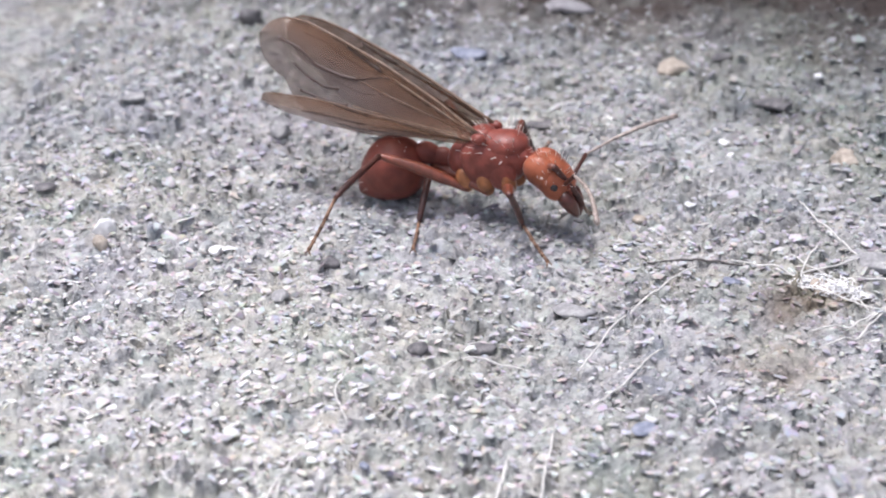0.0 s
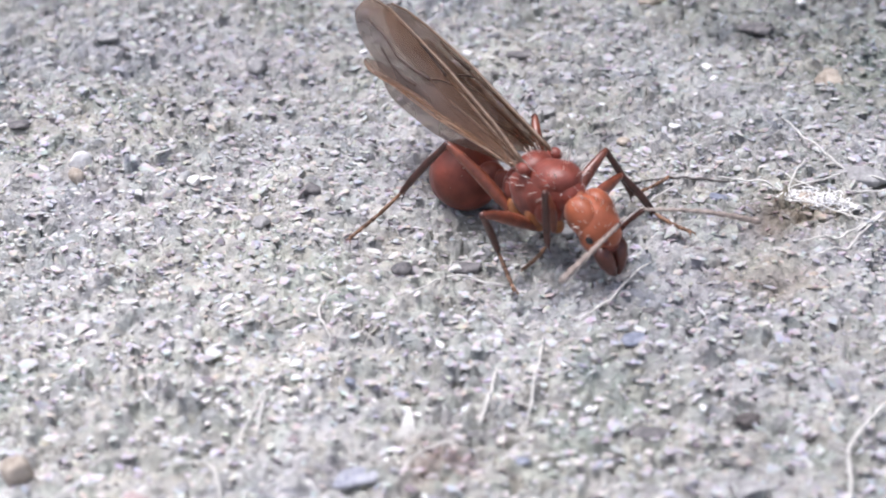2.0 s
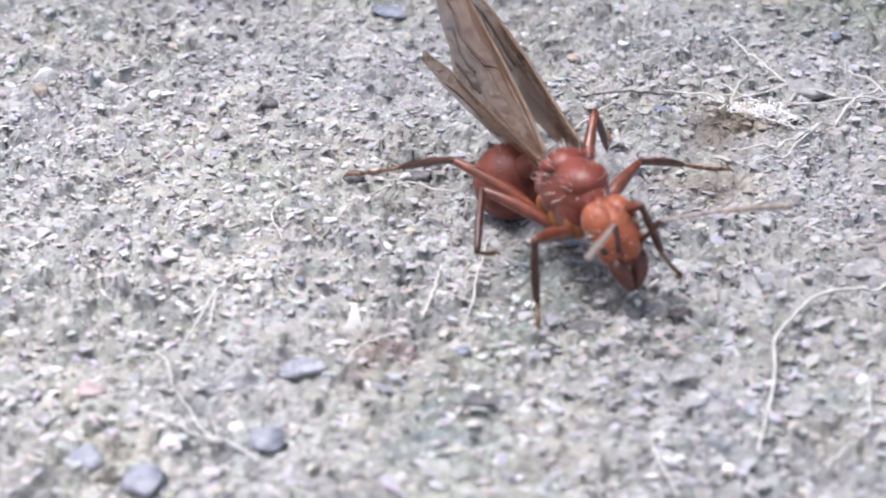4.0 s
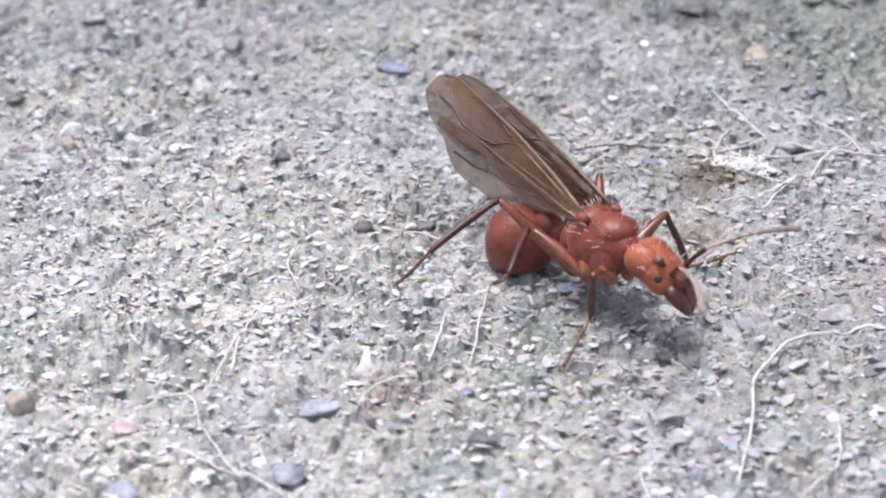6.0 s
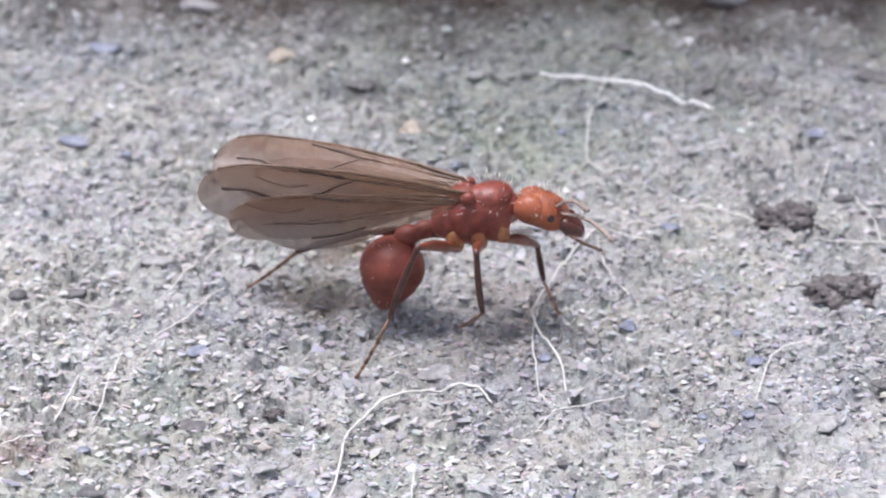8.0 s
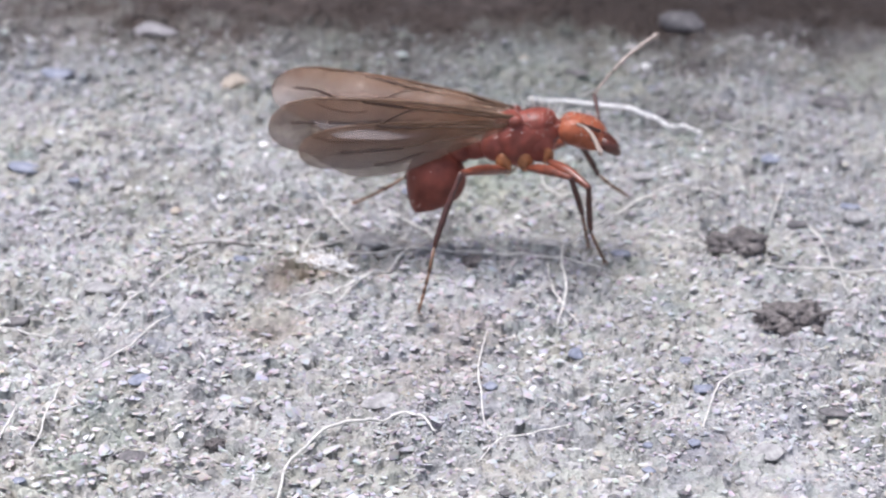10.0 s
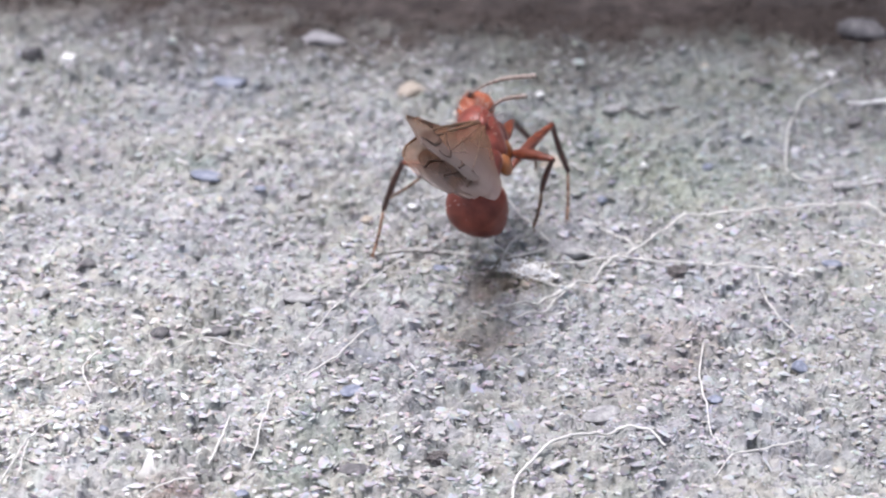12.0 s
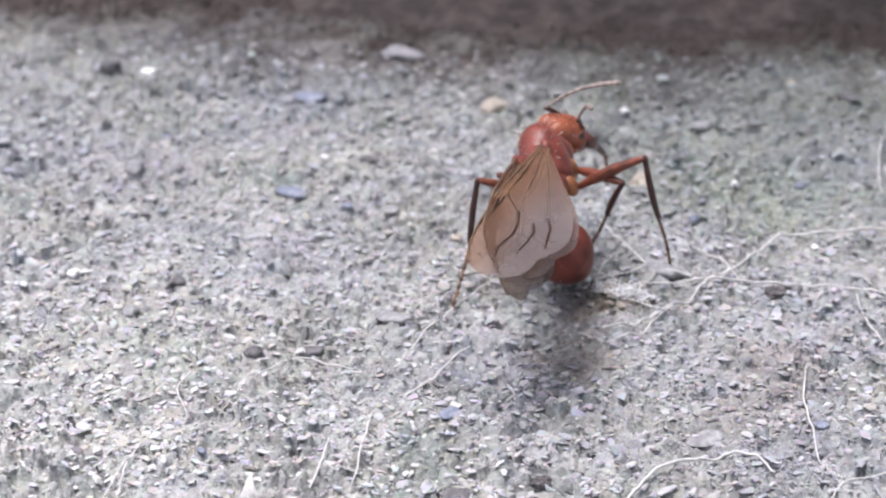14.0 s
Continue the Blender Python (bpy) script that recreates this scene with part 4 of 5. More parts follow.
def build_leg(which, hand):
    """Femur, tibia and foot of one leg, each along +x from its joint."""
    a, b, c = LENGTHS[which]
    bm = bmesh.new()
    limb(bm, a, [(-0.03, 0.1), (0.03, 0.16), (0.1, 0.17), (0.3, 0.25), (0.55, 0.26), (0.8, 0.19), (0.95, 0.15), (1.02, 0.1)], 0.12)
    femur = part("femur", bm, FEMUR, ant, "orange-red thigh")
    bm = bmesh.new()
    limb(bm, b, [(-0.03, 0.09), (0.02, 0.14), (0.12, 0.12), (0.4, 0.15), (0.7, 0.15), (0.94, 0.13), (1.02, 0.08)], 0.06)
    tube(bm, [Vector((b * 0.95, 0, -0.08)) * MM, Vector((b * 1.08, 0, -0.22)) * MM], [0.04 * MM, 0.008 * MM], 5)
    tibia = part("tibia", bm, TIBIA, ant, "dark brown shin")
    bm = bmesh.new()
    at = 0.0
    for k, share in enumerate((0.42, 0.18, 0.14, 0.1, 0.16)):
        x0, x1 = c * at, c * (at + share)
        sag = [0.25 * (s ** 2) for s in (at, at + share)]
        tube(bm, [Vector((x0, 0, sag[0])) * MM, Vector(((x0 + x1) / 2, 0, sum(sag) / 2)) * MM, Vector((x1, 0, sag[1])) * MM], [0.06 * MM, 0.075 * MM, 0.09 * MM], 7)
        at += share
    for s in (-1, 1):
        tube(bm, [Vector((c, 0, 0.25)) * MM, Vector((c + 0.14, 0.1 * s, 0.22)) * MM, Vector((c + 0.2, 0.13 * s, 0.1)) * MM], [0.04 * MM, 0.03 * MM, 0.006 * MM], 5)
    foot = part("tarsus", bm, TARSUS, ant, "slender jointed yellow-brown foot with two claws")
    hip = Vector(HIPS[which])
    hip.y *= hand
    return femur, tibia, foot, hip, (a, b, c)


def build_feeler(hand):
    bm = bmesh.new()
    limb(bm, 1.7, [(-0.05, 0.06), (0.05, 0.1), (0.5, 0.085), (0.9, 0.11), (1.02, 0.08)], 0.05)
    scape = part("antenna_scape", bm, TIBIA, ant, "dark brown first antenna segment")
    bm = bmesh.new()
    pts, radii = [], []
    for k in range(30):
        x = 4.3 * k / 29
        pts.append(Vector((x, 0, 0.3 * math.sin(math.pi * x / 4.3))) * MM)
        radii.append((0.06 + 0.0022 * k) * (1.0, 1.12, 0.8)[k % 3] * MM)
    tube(bm, pts, radii, 8)
    whip = part("antenna_flagellum", bm, FEELER, ant, "beaded pale grey-brown antenna whip")
    return scape, whip, Vector((1.9, 0.45 * hand, 0.35))


thorax = build_thorax()
head = build_head()
petiole = build_petiole()
gaster = build_gaster()
fore_wing_right = build_wing("forewing", 11.3, 3.3, -1, True)
fore_wing_left = build_wing("forewing", 11.3, 3.3, 1, True)
hind_wing_right = build_wing("hindwing", 9.6, 2.5, -1, False)
hind_wing_left = build_wing("hindwing", 9.6, 2.5, 1, False)
LEGS = {w + "_" + s: build_leg(w, h) for w in ("front", "middle", "hind") for s, h in (("right", -1), ("left", 1))}
FEELERS = {"feeler_right": build_feeler(-1), "feeler_left": build_feeler(1)}
bm = bmesh.new()
hairs(bm, 130, (0.3, 0, 0.5), (1.6, 1.1, 1.1), 0.18, 0.45, 9)
part("thorax_hairs", bm, HAIR, thorax, "fine pale bristles")


def heading(side, lift):
    s, e = radians(side), radians(lift)
    return Vector((math.cos(e) * math.cos(s), math.cos(e) * math.sin(s), math.sin(e)))


def along(at, way):
    """The pose of a segment that starts at a joint and runs along a direction, its back up."""
    x = way.normalized()
    y = Vector((0, 0, 1)).cross(x)
    y = y.normalized() if y.length > 1e-3 else Vector((0, 1, 0))
    return Matrix.Translation(at * MM) @ Matrix((x, y, x.cross(y))).transposed().to_4x4()


def between(keys, t):
    """The directions of a chain at a time, eased between the keyed ones."""
    late = next((k for k, row in enumerate(keys) if row[0] >= t), len(keys) - 1)
    one, two = keys[max(0, late - 1)], keys[late]
    u = 0.0 if two[0] == one[0] else min(1, max(0, (t - one[0]) / (two[0] - one[0])))
    u = u * u * (3 - 2 * u)
    ways = []
    for k in range(1, len(one), 2):
        p, q = heading(one[k], one[k + 1]), heading(two[k], two[k + 1])
        w = p.lerp(q, u)
        ways.append(w.normalized() if w.length > 0.05 else p)
    return ways


TICKS = [k / 10 for k in range(141)]


def stride(leg, keys):
    """Key a leg's three segments so that they stay joined at the knee and the ankle."""
    femur, tibia, foot, hip, (a, b, c) = leg
    rows = ([], [], [])
    for t in TICKS:
        up, down, toe = between(keys, t)
        knee = hip + up * a
        ankle = knee + down * b
        for row, m in zip(rows, (along(hip, up), along(knee, down), along(ankle, toe))):
            row.append((t, m))
    for segment, row in zip((femur, tibia, foot), rows):
        walk(segment, row)




def feel(feeler, keys):
    """Key an antenna's two pieces, which ride on the head."""
    scape, whip, root = feeler
    rows = ([], [])
    for t in TICKS:
        up, out = between(keys, t)
        elbow = root + up * 1.7
        rows[0].append((t, along(root, up)))
        rows[1].append((t, along(elbow, out)))
    walk(scape, rows[0])
    walk(whip, rows[1])


for scape, whip, root in FEELERS.values():
    scape.parent = whip.parent = head


def motions():
    """Everything that moves: the ant walks, lifts its gaster and turns; its legs and antennae step along."""
    walk(ant, [
        (0, body_pose(-7.32, 6.83, 2.74, -23.7, 8.2, -2.8)),
        (0.5, body_pose(-5.54, 5.29, 2.63, -28.6, 17.0, 2.4)),
        (1, body_pose(-5.13, 3.42, 2.72, -38.1, 9.7, -5.7)),
        (1.5, body_pose(-4.55, 1.50, 2.68, -33.0, 9.9, -1.7)),
        (2, body_pose(-4.35, -2.09, 2.49, -47.3, 8.9, 2.9)),
        (2.5, body_pose(-3.57, -5.27, 2.74, -60.9, 10.2, -1.4)),
        (3, body_pose(-2.41, -8.09, 2.84, -64.6, 11.9, 5.1)),
        (3.2, body_pose(-1.66, -8.82, 2.91, -64.5, 9.1, 4.7)),
        (5.3, body_pose(-1.17, -10.28, 3.04, -51.1, 11.8, 1.9)),
        (5.5, body_pose(-0.60, -9.86, 2.97, -48.4, 12.8, 0.8)),
        (6, body_pose(-0.15, -9.69, 2.82, -51.8, 13.2, -6.3)),
        (6.5, body_pose(1.96, -9.32, 2.79, -22.6, 12.7, -3.0)),
        (7, body_pose(3.32, -8.02, 3.31, -14.4, 11.0, -3.6)),
        (7.5, body_pose(8.17, -6.16, 4.17, -1.4, 4.8, -2.0)),
        (8, body_pose(10.59, -5.91, 5.36, -3.1, 13.0, -3.4)),
        (8.5, body_pose(12.19, -2.35, 5.20, 41.0, 17.8, 1.4)),
        (9, body_pose(15.15, 1.19, 5.52, -6.1, 15.2, -3.6)),
        (9.2, body_pose(18.55, 2.95, 5.83, -5.6, 13.0, -6.7)),
        (11.3, body_pose(6.47, 3.35, 5.46, 32.1, 14.8, -5.8)),
        (11.5, body_pose(5.52, 3.68, 5.29, 45.3, 26.2, -8.1)),
        (12, body_pose(4.44, 4.36, 5.19, 91.1, 16.1, -36.2)),
        (12.5, body_pose(3.06, 3.08, 5.48, 89.3, 13.9, -33.9)),
        (13, body_pose(3.07, 3.27, 5.59, 84.7, 23.8, -35.5)),
        (13.5, body_pose(3.11, 3.26, 5.55, 101.7, 25.6, -39.4)),
        (14, body_pose(2.99, 3.31, 5.59, 93.0, 25.5, -40.9)),
    ])
    walk(head, [
        (0, head_pose(3.3, -37.3)),
        (0.5, head_pose(-28.0, -44.0)),
        (1, head_pose(-44.8, -60.2)),
        (1.5, head_pose(7.1, -41.0)),
        (2, head_pose(2.6, -48.2)),
        (2.5, head_pose(-33.3, -56.7)),
        (3, head_pose(0.9, -55.0)),
        (3.2, head_pose(3.9, -53.5)),
        (5.3, head_pose(18.7, -41.6)),
        (5.5, head_pose(17.3, -38.9)),
        (6, head_pose(20.5, -29.9)),
        (6.5, head_pose(2.9, -33.6)),
        (7, head_pose(2.6, -15.8)),
        (7.5, head_pose(7.1, -26.9)),
        (8, head_pose(-9.2, -21.7)),
        (8.5, head_pose(12.9, -29.6)),
        (9, head_pose(-9.7, -22.0)),
        (9.2, head_pose(-7.3, -21.6)),
        (11.3, head_pose(2.5, -35.8)),
        (11.5, head_pose(65.0, -58.2)),
        (12, head_pose(17.8, -15.4)),
        (12.5, head_pose(-55.5, -43.3)),
        (13, head_pose(-44.4, -49.4)),
        (13.5, head_pose(-75.2, -52.9)),
        (14, head_pose(-52.4, -60.1)),
    ])
    abdomen = (
        (0, 14.2, 15.3, -32.6),
        (0.5, 11.3, 34.5, -22.8),
        (1, 21.6, 18.2, -39.8),
        (1.5, 4.3, 17.4, -31.0),
        (2, 0.1, 11.5, -18.8),
        (2.5, 9.2, 10.1, -24.6),
        (3, 13.3, 16.9, -32.3),
        (3.2, 14.5, 13.2, -41.0),
        (5.3, 0.6, 18.4, -46.5),
        (5.5, -2.6, 21.3, -42.5),
        (6, 18.1, 24.6, -42.2),
        (6.5, -1.4, 9.9, -11.1),
        (7, 10.6, 13.4, -49.9),
        (7.5, 1.1, 4.2, -62.9),
        (8, 13.8, -4.0, -64.2),
        (8.5, -5.8, 18.7, -61.2),
        (9, 10.8, 7.7, -61.2),
        (9.2, -5.5, 3.0, -45.9),
        (11.3, -1.3, 14.9, -82.5),
        (11.5, -2.2, 4.6, -109.4),
        (12, -79.0, 34.7, -86.3),
        (12.5, -67.8, 2.8, -96.2),
        (13, -44.8, -17.4, -84.1),
        (13.5, -57.4, -5.5, -71.0),
        (14, -55.5, -9.4, -82.0),
    )
    walk(petiole, [(t, petiole_pose(side, lift)) for t, side, lift, droop in abdomen])
    walk(gaster, [(t, gaster_pose(side, lift, droop)) for t, side, lift, droop in abdomen])
    walk(fore_wing_right, [
        (0, wing_pose(FORE_R, -5.7, 25.1, 12)),
        (0.5, wing_pose(FORE_R, -11.4, 30.9, 4)),
        (1, wing_pose(FORE_R, -13.7, 21.1, 10)),
        (1.5, wing_pose(FORE_R, -7.5, 20.2, 12)),
        (2, wing_pose(FORE_R, -7.0, 27.0, 5)),
        (2.5, wing_pose(FORE_R, -9.8, 25.6, 9)),
        (3, wing_pose(FORE_R, -7.5, 24.7, 17)),
        (3.2, wing_pose(FORE_R, -6.8, 23.8, 11)),
        (5.3, wing_pose(FORE_R, -8.5, 23.7, 11)),
        (5.5, wing_pose(FORE_R, -7.6, 26.3, 9)),
        (6, wing_pose(FORE_R, -4.6, 22.4, 5)),
        (6.5, wing_pose(FORE_R, -10.5, 20.9, 2)),
        (7, wing_pose(FORE_R, 2.3, 10.5, -6)),
        (7.5, wing_pose(FORE_R, 11.9, 18.7, -14)),
        (8, wing_pose(FORE_R, 0.8, 18.2, -8)),
        (8.5, wing_pose(FORE_R, 6.7, 22.1, -1)),
        (9, wing_pose(FORE_R, -4.4, 13.4, -10)),
        (9.2, wing_pose(FORE_R, 6.4, 19.6, -10)),
        (11.3, wing_pose(FORE_R, 3.2, 13.0, -13)),
        (11.5, wing_pose(FORE_R, 26.1, 34.2, 19)),
        (12, wing_pose(FORE_R, 1.6, 38.2, 21)),
        (12.5, wing_pose(FORE_R, -10.7, 20.0, 58)),
        (13, wing_pose(FORE_R, -2.5, 24.4, 46)),
        (13.5, wing_pose(FORE_R, -8.4, 34.1, 49)),
        (14, wing_pose(FORE_R, -2.7, 31.5, 51)),
    ])
    walk(fore_wing_left, [
        (0, wing_pose(FORE_L, -6.7, 22.6, 8)),
        (0.5, wing_pose(FORE_L, -10.8, 28.9, 9)),
        (1, wing_pose(FORE_L, -12.1, 19.9, 9)),
        (1.5, wing_pose(FORE_L, -6.3, 17.9, 8)),
        (2, wing_pose(FORE_L, -5.1, 23.5, 8)),
        (2.5, wing_pose(FORE_L, -6.4, 24.2, 8)),
        (3, wing_pose(FORE_L, -3.1, 22.4, 8)),
        (3.2, wing_pose(FORE_L, -2.9, 21.0, 8)),
        (5.3, wing_pose(FORE_L, -5.5, 20.8, 8)),
        (5.5, wing_pose(FORE_L, -5.0, 23.3, 8)),
        (6, wing_pose(FORE_L, -2.3, 21.3, 8)),
        (6.5, wing_pose(FORE_L, -6.9, 19.1, 8)),
        (7, wing_pose(FORE_L, -4.3, 14.4, -50)),
        (7.5, wing_pose(FORE_L, -24.5, 7.4, -49)),
        (8, wing_pose(FORE_L, -15.5, 15.7, -50)),
        (8.5, wing_pose(FORE_L, 8.8, 22.9, -51)),
        (9, wing_pose(FORE_L, -21.7, 11.2, -49)),
        (9.2, wing_pose(FORE_L, -3.7, 21.5, -50)),
        (11.3, wing_pose(FORE_L, 7.4, 23.7, -51)),
        (11.5, wing_pose(FORE_L, 40.3, 44.3, -11)),
        (12, wing_pose(FORE_L, 17.8, 43.3, -6)),
        (12.5, wing_pose(FORE_L, 3.8, 20.7, -6)),
        (13, wing_pose(FORE_L, 11.6, 23.8, -6)),
        (13.5, wing_pose(FORE_L, 5.5, 35.5, -6)),
        (14, wing_pose(FORE_L, 12.2, 31.5, -6)),
    ])
    walk(hind_wing_right, [
        (0, wing_pose(HIND_R, 10.0, 14.0, -44)),
        (0.5, wing_pose(HIND_R, 10.0, 14.0, -44)),
        (1, wing_pose(HIND_R, 10.0, 14.0, -48)),
        (1.5, wing_pose(HIND_R, 10.0, 14.0, -44)),
        (2, wing_pose(HIND_R, 0.6, 17.6, -64)),
        (2.5, wing_pose(HIND_R, 2.4, 18.1, -60)),
        (3, wing_pose(HIND_R, 6.1, 14.8, -24)),
        (3.2, wing_pose(HIND_R, 4.9, 13.9, -20)),
        (5.3, wing_pose(HIND_R, 0.4, 15.3, -28)),
        (5.5, wing_pose(HIND_R, 0.5, 17.1, -28)),
        (6, wing_pose(HIND_R, -0.0, 18.1, -32)),
        (6.5, wing_pose(HIND_R, -7.6, 15.8, 2)),
        (7, wing_pose(HIND_R, 5.2, 5.4, -6)),
        (7.5, wing_pose(HIND_R, 14.8, 13.6, -14)),
        (8, wing_pose(HIND_R, 3.7, 13.0, -8)),
        (8.5, wing_pose(HIND_R, 9.6, 17.0, -1)),
        (9, wing_pose(HIND_R, -1.5, 8.3, -10)),
        (9.2, wing_pose(HIND_R, 9.3, 14.4, -10)),
        (11.3, wing_pose(HIND_R, 6.1, 7.9, -13)),
        (11.5, wing_pose(HIND_R, 29.0, 29.0, 19)),
        (12, wing_pose(HIND_R, 4.6, 33.2, 21)),
        (12.5, wing_pose(HIND_R, -7.7, 15.0, 58)),
        (13, wing_pose(HIND_R, 0.5, 19.4, 46)),
        (13.5, wing_pose(HIND_R, -5.4, 29.1, 49)),
        (14, wing_pose(HIND_R, 0.3, 26.5, 51)),
    ])
    walk(hind_wing_left, [
        (0, wing_pose(HIND_L, -11.7, 17.6, 8)),
        (0.5, wing_pose(HIND_L, -15.8, 23.9, 9)),
        (1, wing_pose(HIND_L, -17.1, 14.9, 9)),
        (1.5, wing_pose(HIND_L, -11.3, 12.9, 8)),
        (2, wing_pose(HIND_L, -10.1, 18.5, 8)),
        (2.5, wing_pose(HIND_L, -11.4, 19.2, 8)),
        (3, wing_pose(HIND_L, -8.1, 17.4, 8)),
        (3.2, wing_pose(HIND_L, -7.9, 16.0, 8)),
        (5.3, wing_pose(HIND_L, -10.5, 15.8, 8)),
        (5.5, wing_pose(HIND_L, -10.0, 18.3, 8)),
        (6, wing_pose(HIND_L, -7.3, 16.3, 8)),
        (6.5, wing_pose(HIND_L, -11.9, 14.1, 8)),
        (7, wing_pose(HIND_L, -9.3, 9.4, -50)),
        (7.5, wing_pose(HIND_L, -29.5, 2.4, -49)),
        (8, wing_pose(HIND_L, -20.5, 10.7, -50)),
        (8.5, wing_pose(HIND_L, 3.8, 17.9, -51)),
        (9, wing_pose(HIND_L, -26.7, 6.2, -49)),
        (9.2, wing_pose(HIND_L, -8.7, 16.5, -50)),
        (11.3, wing_pose(HIND_L, 2.4, 18.7, -51)),
        (11.5, wing_pose(HIND_L, 35.3, 39.3, -11)),
        (12, wing_pose(HIND_L, 12.8, 38.3, -6)),
        (12.5, wing_pose(HIND_L, -1.2, 15.7, -6)),
        (13, wing_pose(HIND_L, 6.6, 18.8, -6)),
        (13.5, wing_pose(HIND_L, 0.5, 30.5, -6)),
        (14, wing_pose(HIND_L, 7.2, 26.5, -6)),
    ])
    front_right_start = (
        (0, -61, 19, 102, -52, -38, -30),
        (0.5, -76, 47, 130, -69, 126, -45),
        (1, -75, 28, 135, -65, -46, -37),
        (1.5, -49, 27, 116, -55, -34, -39),
        (2, -43, 53, 155, -73, 176, -47),
        (2.5, -63, 35, 157, -59, -23, -44),
        (3, -44, 37, 158, -48, -35, -54),
        (3.2, -53, 17, 156, -54, -29, -20),
    )
    front_right_middle = (
        (5.3, -52, 33, -38, -32, 157, -52),
        (5.5, -55, 29, 150, -54, -64, -43),
        (6, -48, 22, 147, -53, -75, -44),
        (6.5, -77, 31, 115, -47, -98, -45),
        (7, -54, 27, 102, -59, -42, -75),
        (7.5, -54, 29, 25, -76, 60, -55),
        (8, 60, -33, 96, -66, -77, -20),
        (8.5, 9, -23, 27, -52, -110, -60),
        (9, 36, -35, 62, -60, 61, -54),
        (9.2, -82, -7, 106, -59, 87, -56),
    )
    front_right_end = (
        (11.3, 28, -19, -95, -75, -37, -66),
        (11.5, -48, -42, -35, -81, -34, -73),
        (12, 8, -26, 20, -65, 67, -68),
        (12.5, -138, -52, 34, -74, 22, -69),
        (13, -158, -50, 125, -80, 65, -78),
        (13.5, -162, -40, 176, -60, 104, -80),
        (14, 5, -49, 35, -59, 86, -63),
    )
    stride(LEGS['front_right'], (*front_right_start, *front_right_middle, *front_right_end))
    middle_right_start = (
        (0, 167, 15, -86, -44, -67, -7),
        (0.5, -135, 64, -78, -40, 145, -48),
        (1, -144, 41, -57, -26, -119, -83),
        (1.5, -124, 36, 138, -78, -55, -6),
        (2, -85, 33, 128, -56, -30, -14),
        (2.5, -117, 7, -20, -13, 131, -31),
        (3, -99, 34, 154, -55, 123, -13),
        (3.2, -145, 19, -22, -3, 138, -29),
    )
    middle_right_middle = (
        (5.3, -94, 50, 177, -34, 154, -38),
        (5.5, -100, 46, 173, -30, 157, -38),
        (6, -157, 37, -56, -23, 159, -30),
        (6.5, -170, 40, 146, -71, -86, -10),
        (7, -112, 33, 106, -55, -110, -28),
        (7.5, -113, 23, 107, -79, -161, -29),
        (8, -89, 23, -136, -82, 126, -39),
        (8.5, -121, 34, 75, -76, 160, -43),
        (9, -89, 13, 126, -67, 178, -49),
        (9.2, -70, 11, 101, -51, 107, -59),
    )
    middle_right_end = (
        (11.3, -6, -23, 6, -61, 40, -65),
        (11.5, 13, -22, 58, -59, -94, -60),
        (12, -133, 3, 68, -45, 77, -54),
        (12.5, -36, -27, 136, -53, 52, -73),
        (13, -20, -40, 102, -70, 83, -71),
        (13.5, -26, -46, 72, -70, 81, -62),
        (14, -131, 0, 82, -40, 94, -39),
    )
    stride(LEGS['middle_right'], (*middle_right_start, *middle_right_middle, *middle_right_end))
    hind_right_start = (
        (0, -158, 26, -94, -9, -85, -26),
        (0.5, -154, 37, -136, -5, -114, -18),
        (1, -147, 37, -144, -37, -94, -26),
        (1.5, -158, 42, -104, -32, -87, -29),
        (2, -156, 51, -161, -42, -83, -16),
        (2.5, -134, 46, -161, -26, -123, -35),
        (3, -132, 32, -163, -12, -153, -13),
        (3.2, -136, 29, -162, -15, -147, -15),
    )
    hind_right_middle = (
        (5.3, -142, 44, -172, -21, -165, -25),
        (5.5, -144, 43, -167, -17, -162, -30),
        (6, -142, 46, -94, -24, -178, -42),
        (6.5, -164, 31, -118, -13, -125, -30),
        (7, -141, 24, -144, -43, -102, -11),
        (7.5, -128, 16, -155, -61, -109, -12),
        (8, -111, 30, -176, -58, -160, -52),
        (8.5, -135, 34, -142, -12, -167, -53),
        (9, -94, 24, -113, -42, 157, -70),
        (9.2, -125, 18, -164, -57, -125, -43),
    )
    hind_right_end = (
        (11.3, -116, 27, -120, -33, 131, -77),
        (11.5, -70, 18, 86, -63, 90, -59),
        (12, -26, -22, 73, -70, 172, -7),
        (12.5, -52, -25, 60, -71, 72, -73),
        (13, -92, 4, 122, -70, 69, -69),
        (13.5, -39, -36, 143, -86, 149, -69),
        (14, -100, 6, 122, -61, 105, -69),
    )
    stride(LEGS['hind_right'], (*hind_right_start, *hind_right_middle, *hind_right_end))
    front_left_start = (
        (0, -32, 26, 58, -59, 107, -37),
        (0.5, 70, 34, 10, -87, 21, -54),
        (1, 38, 45, 44, -85, 40, -38),
        (1.5, 91, -17, -48, -8, 112, -34),
        (2, 102, 8, 83, -58, -10, -7),
        (2.5, -2, 36, 98, -59, 100, -53),
        (3, 13, 13, 145, -47, 56, -53),
        (3.2, 9, 36, 129, -68, 127, -58),
    )
    front_left_middle = (
        (5.3, -16, 20, 119, -55, 138, -41),
        (5.5, -15, 22, 125, -58, 131, -39),
        (6, -20, 25, 107, -44, 125, -31),
        (6.5, -24, 23, 88, -55, 107, -41),
        (7, 50, 7, 35, -58, 23, -35),
        (7.5, 50, 8, 35, -56, 30, -37),
        (8, 56, -5, 40, -63, 36, -50),
        (8.5, 57, -11, 38, -68, 36, -57),
        (9, 57, -5, 43, -64, 38, -51),
        (9.2, 59, -14, 41, -68, 39, -57),
    )
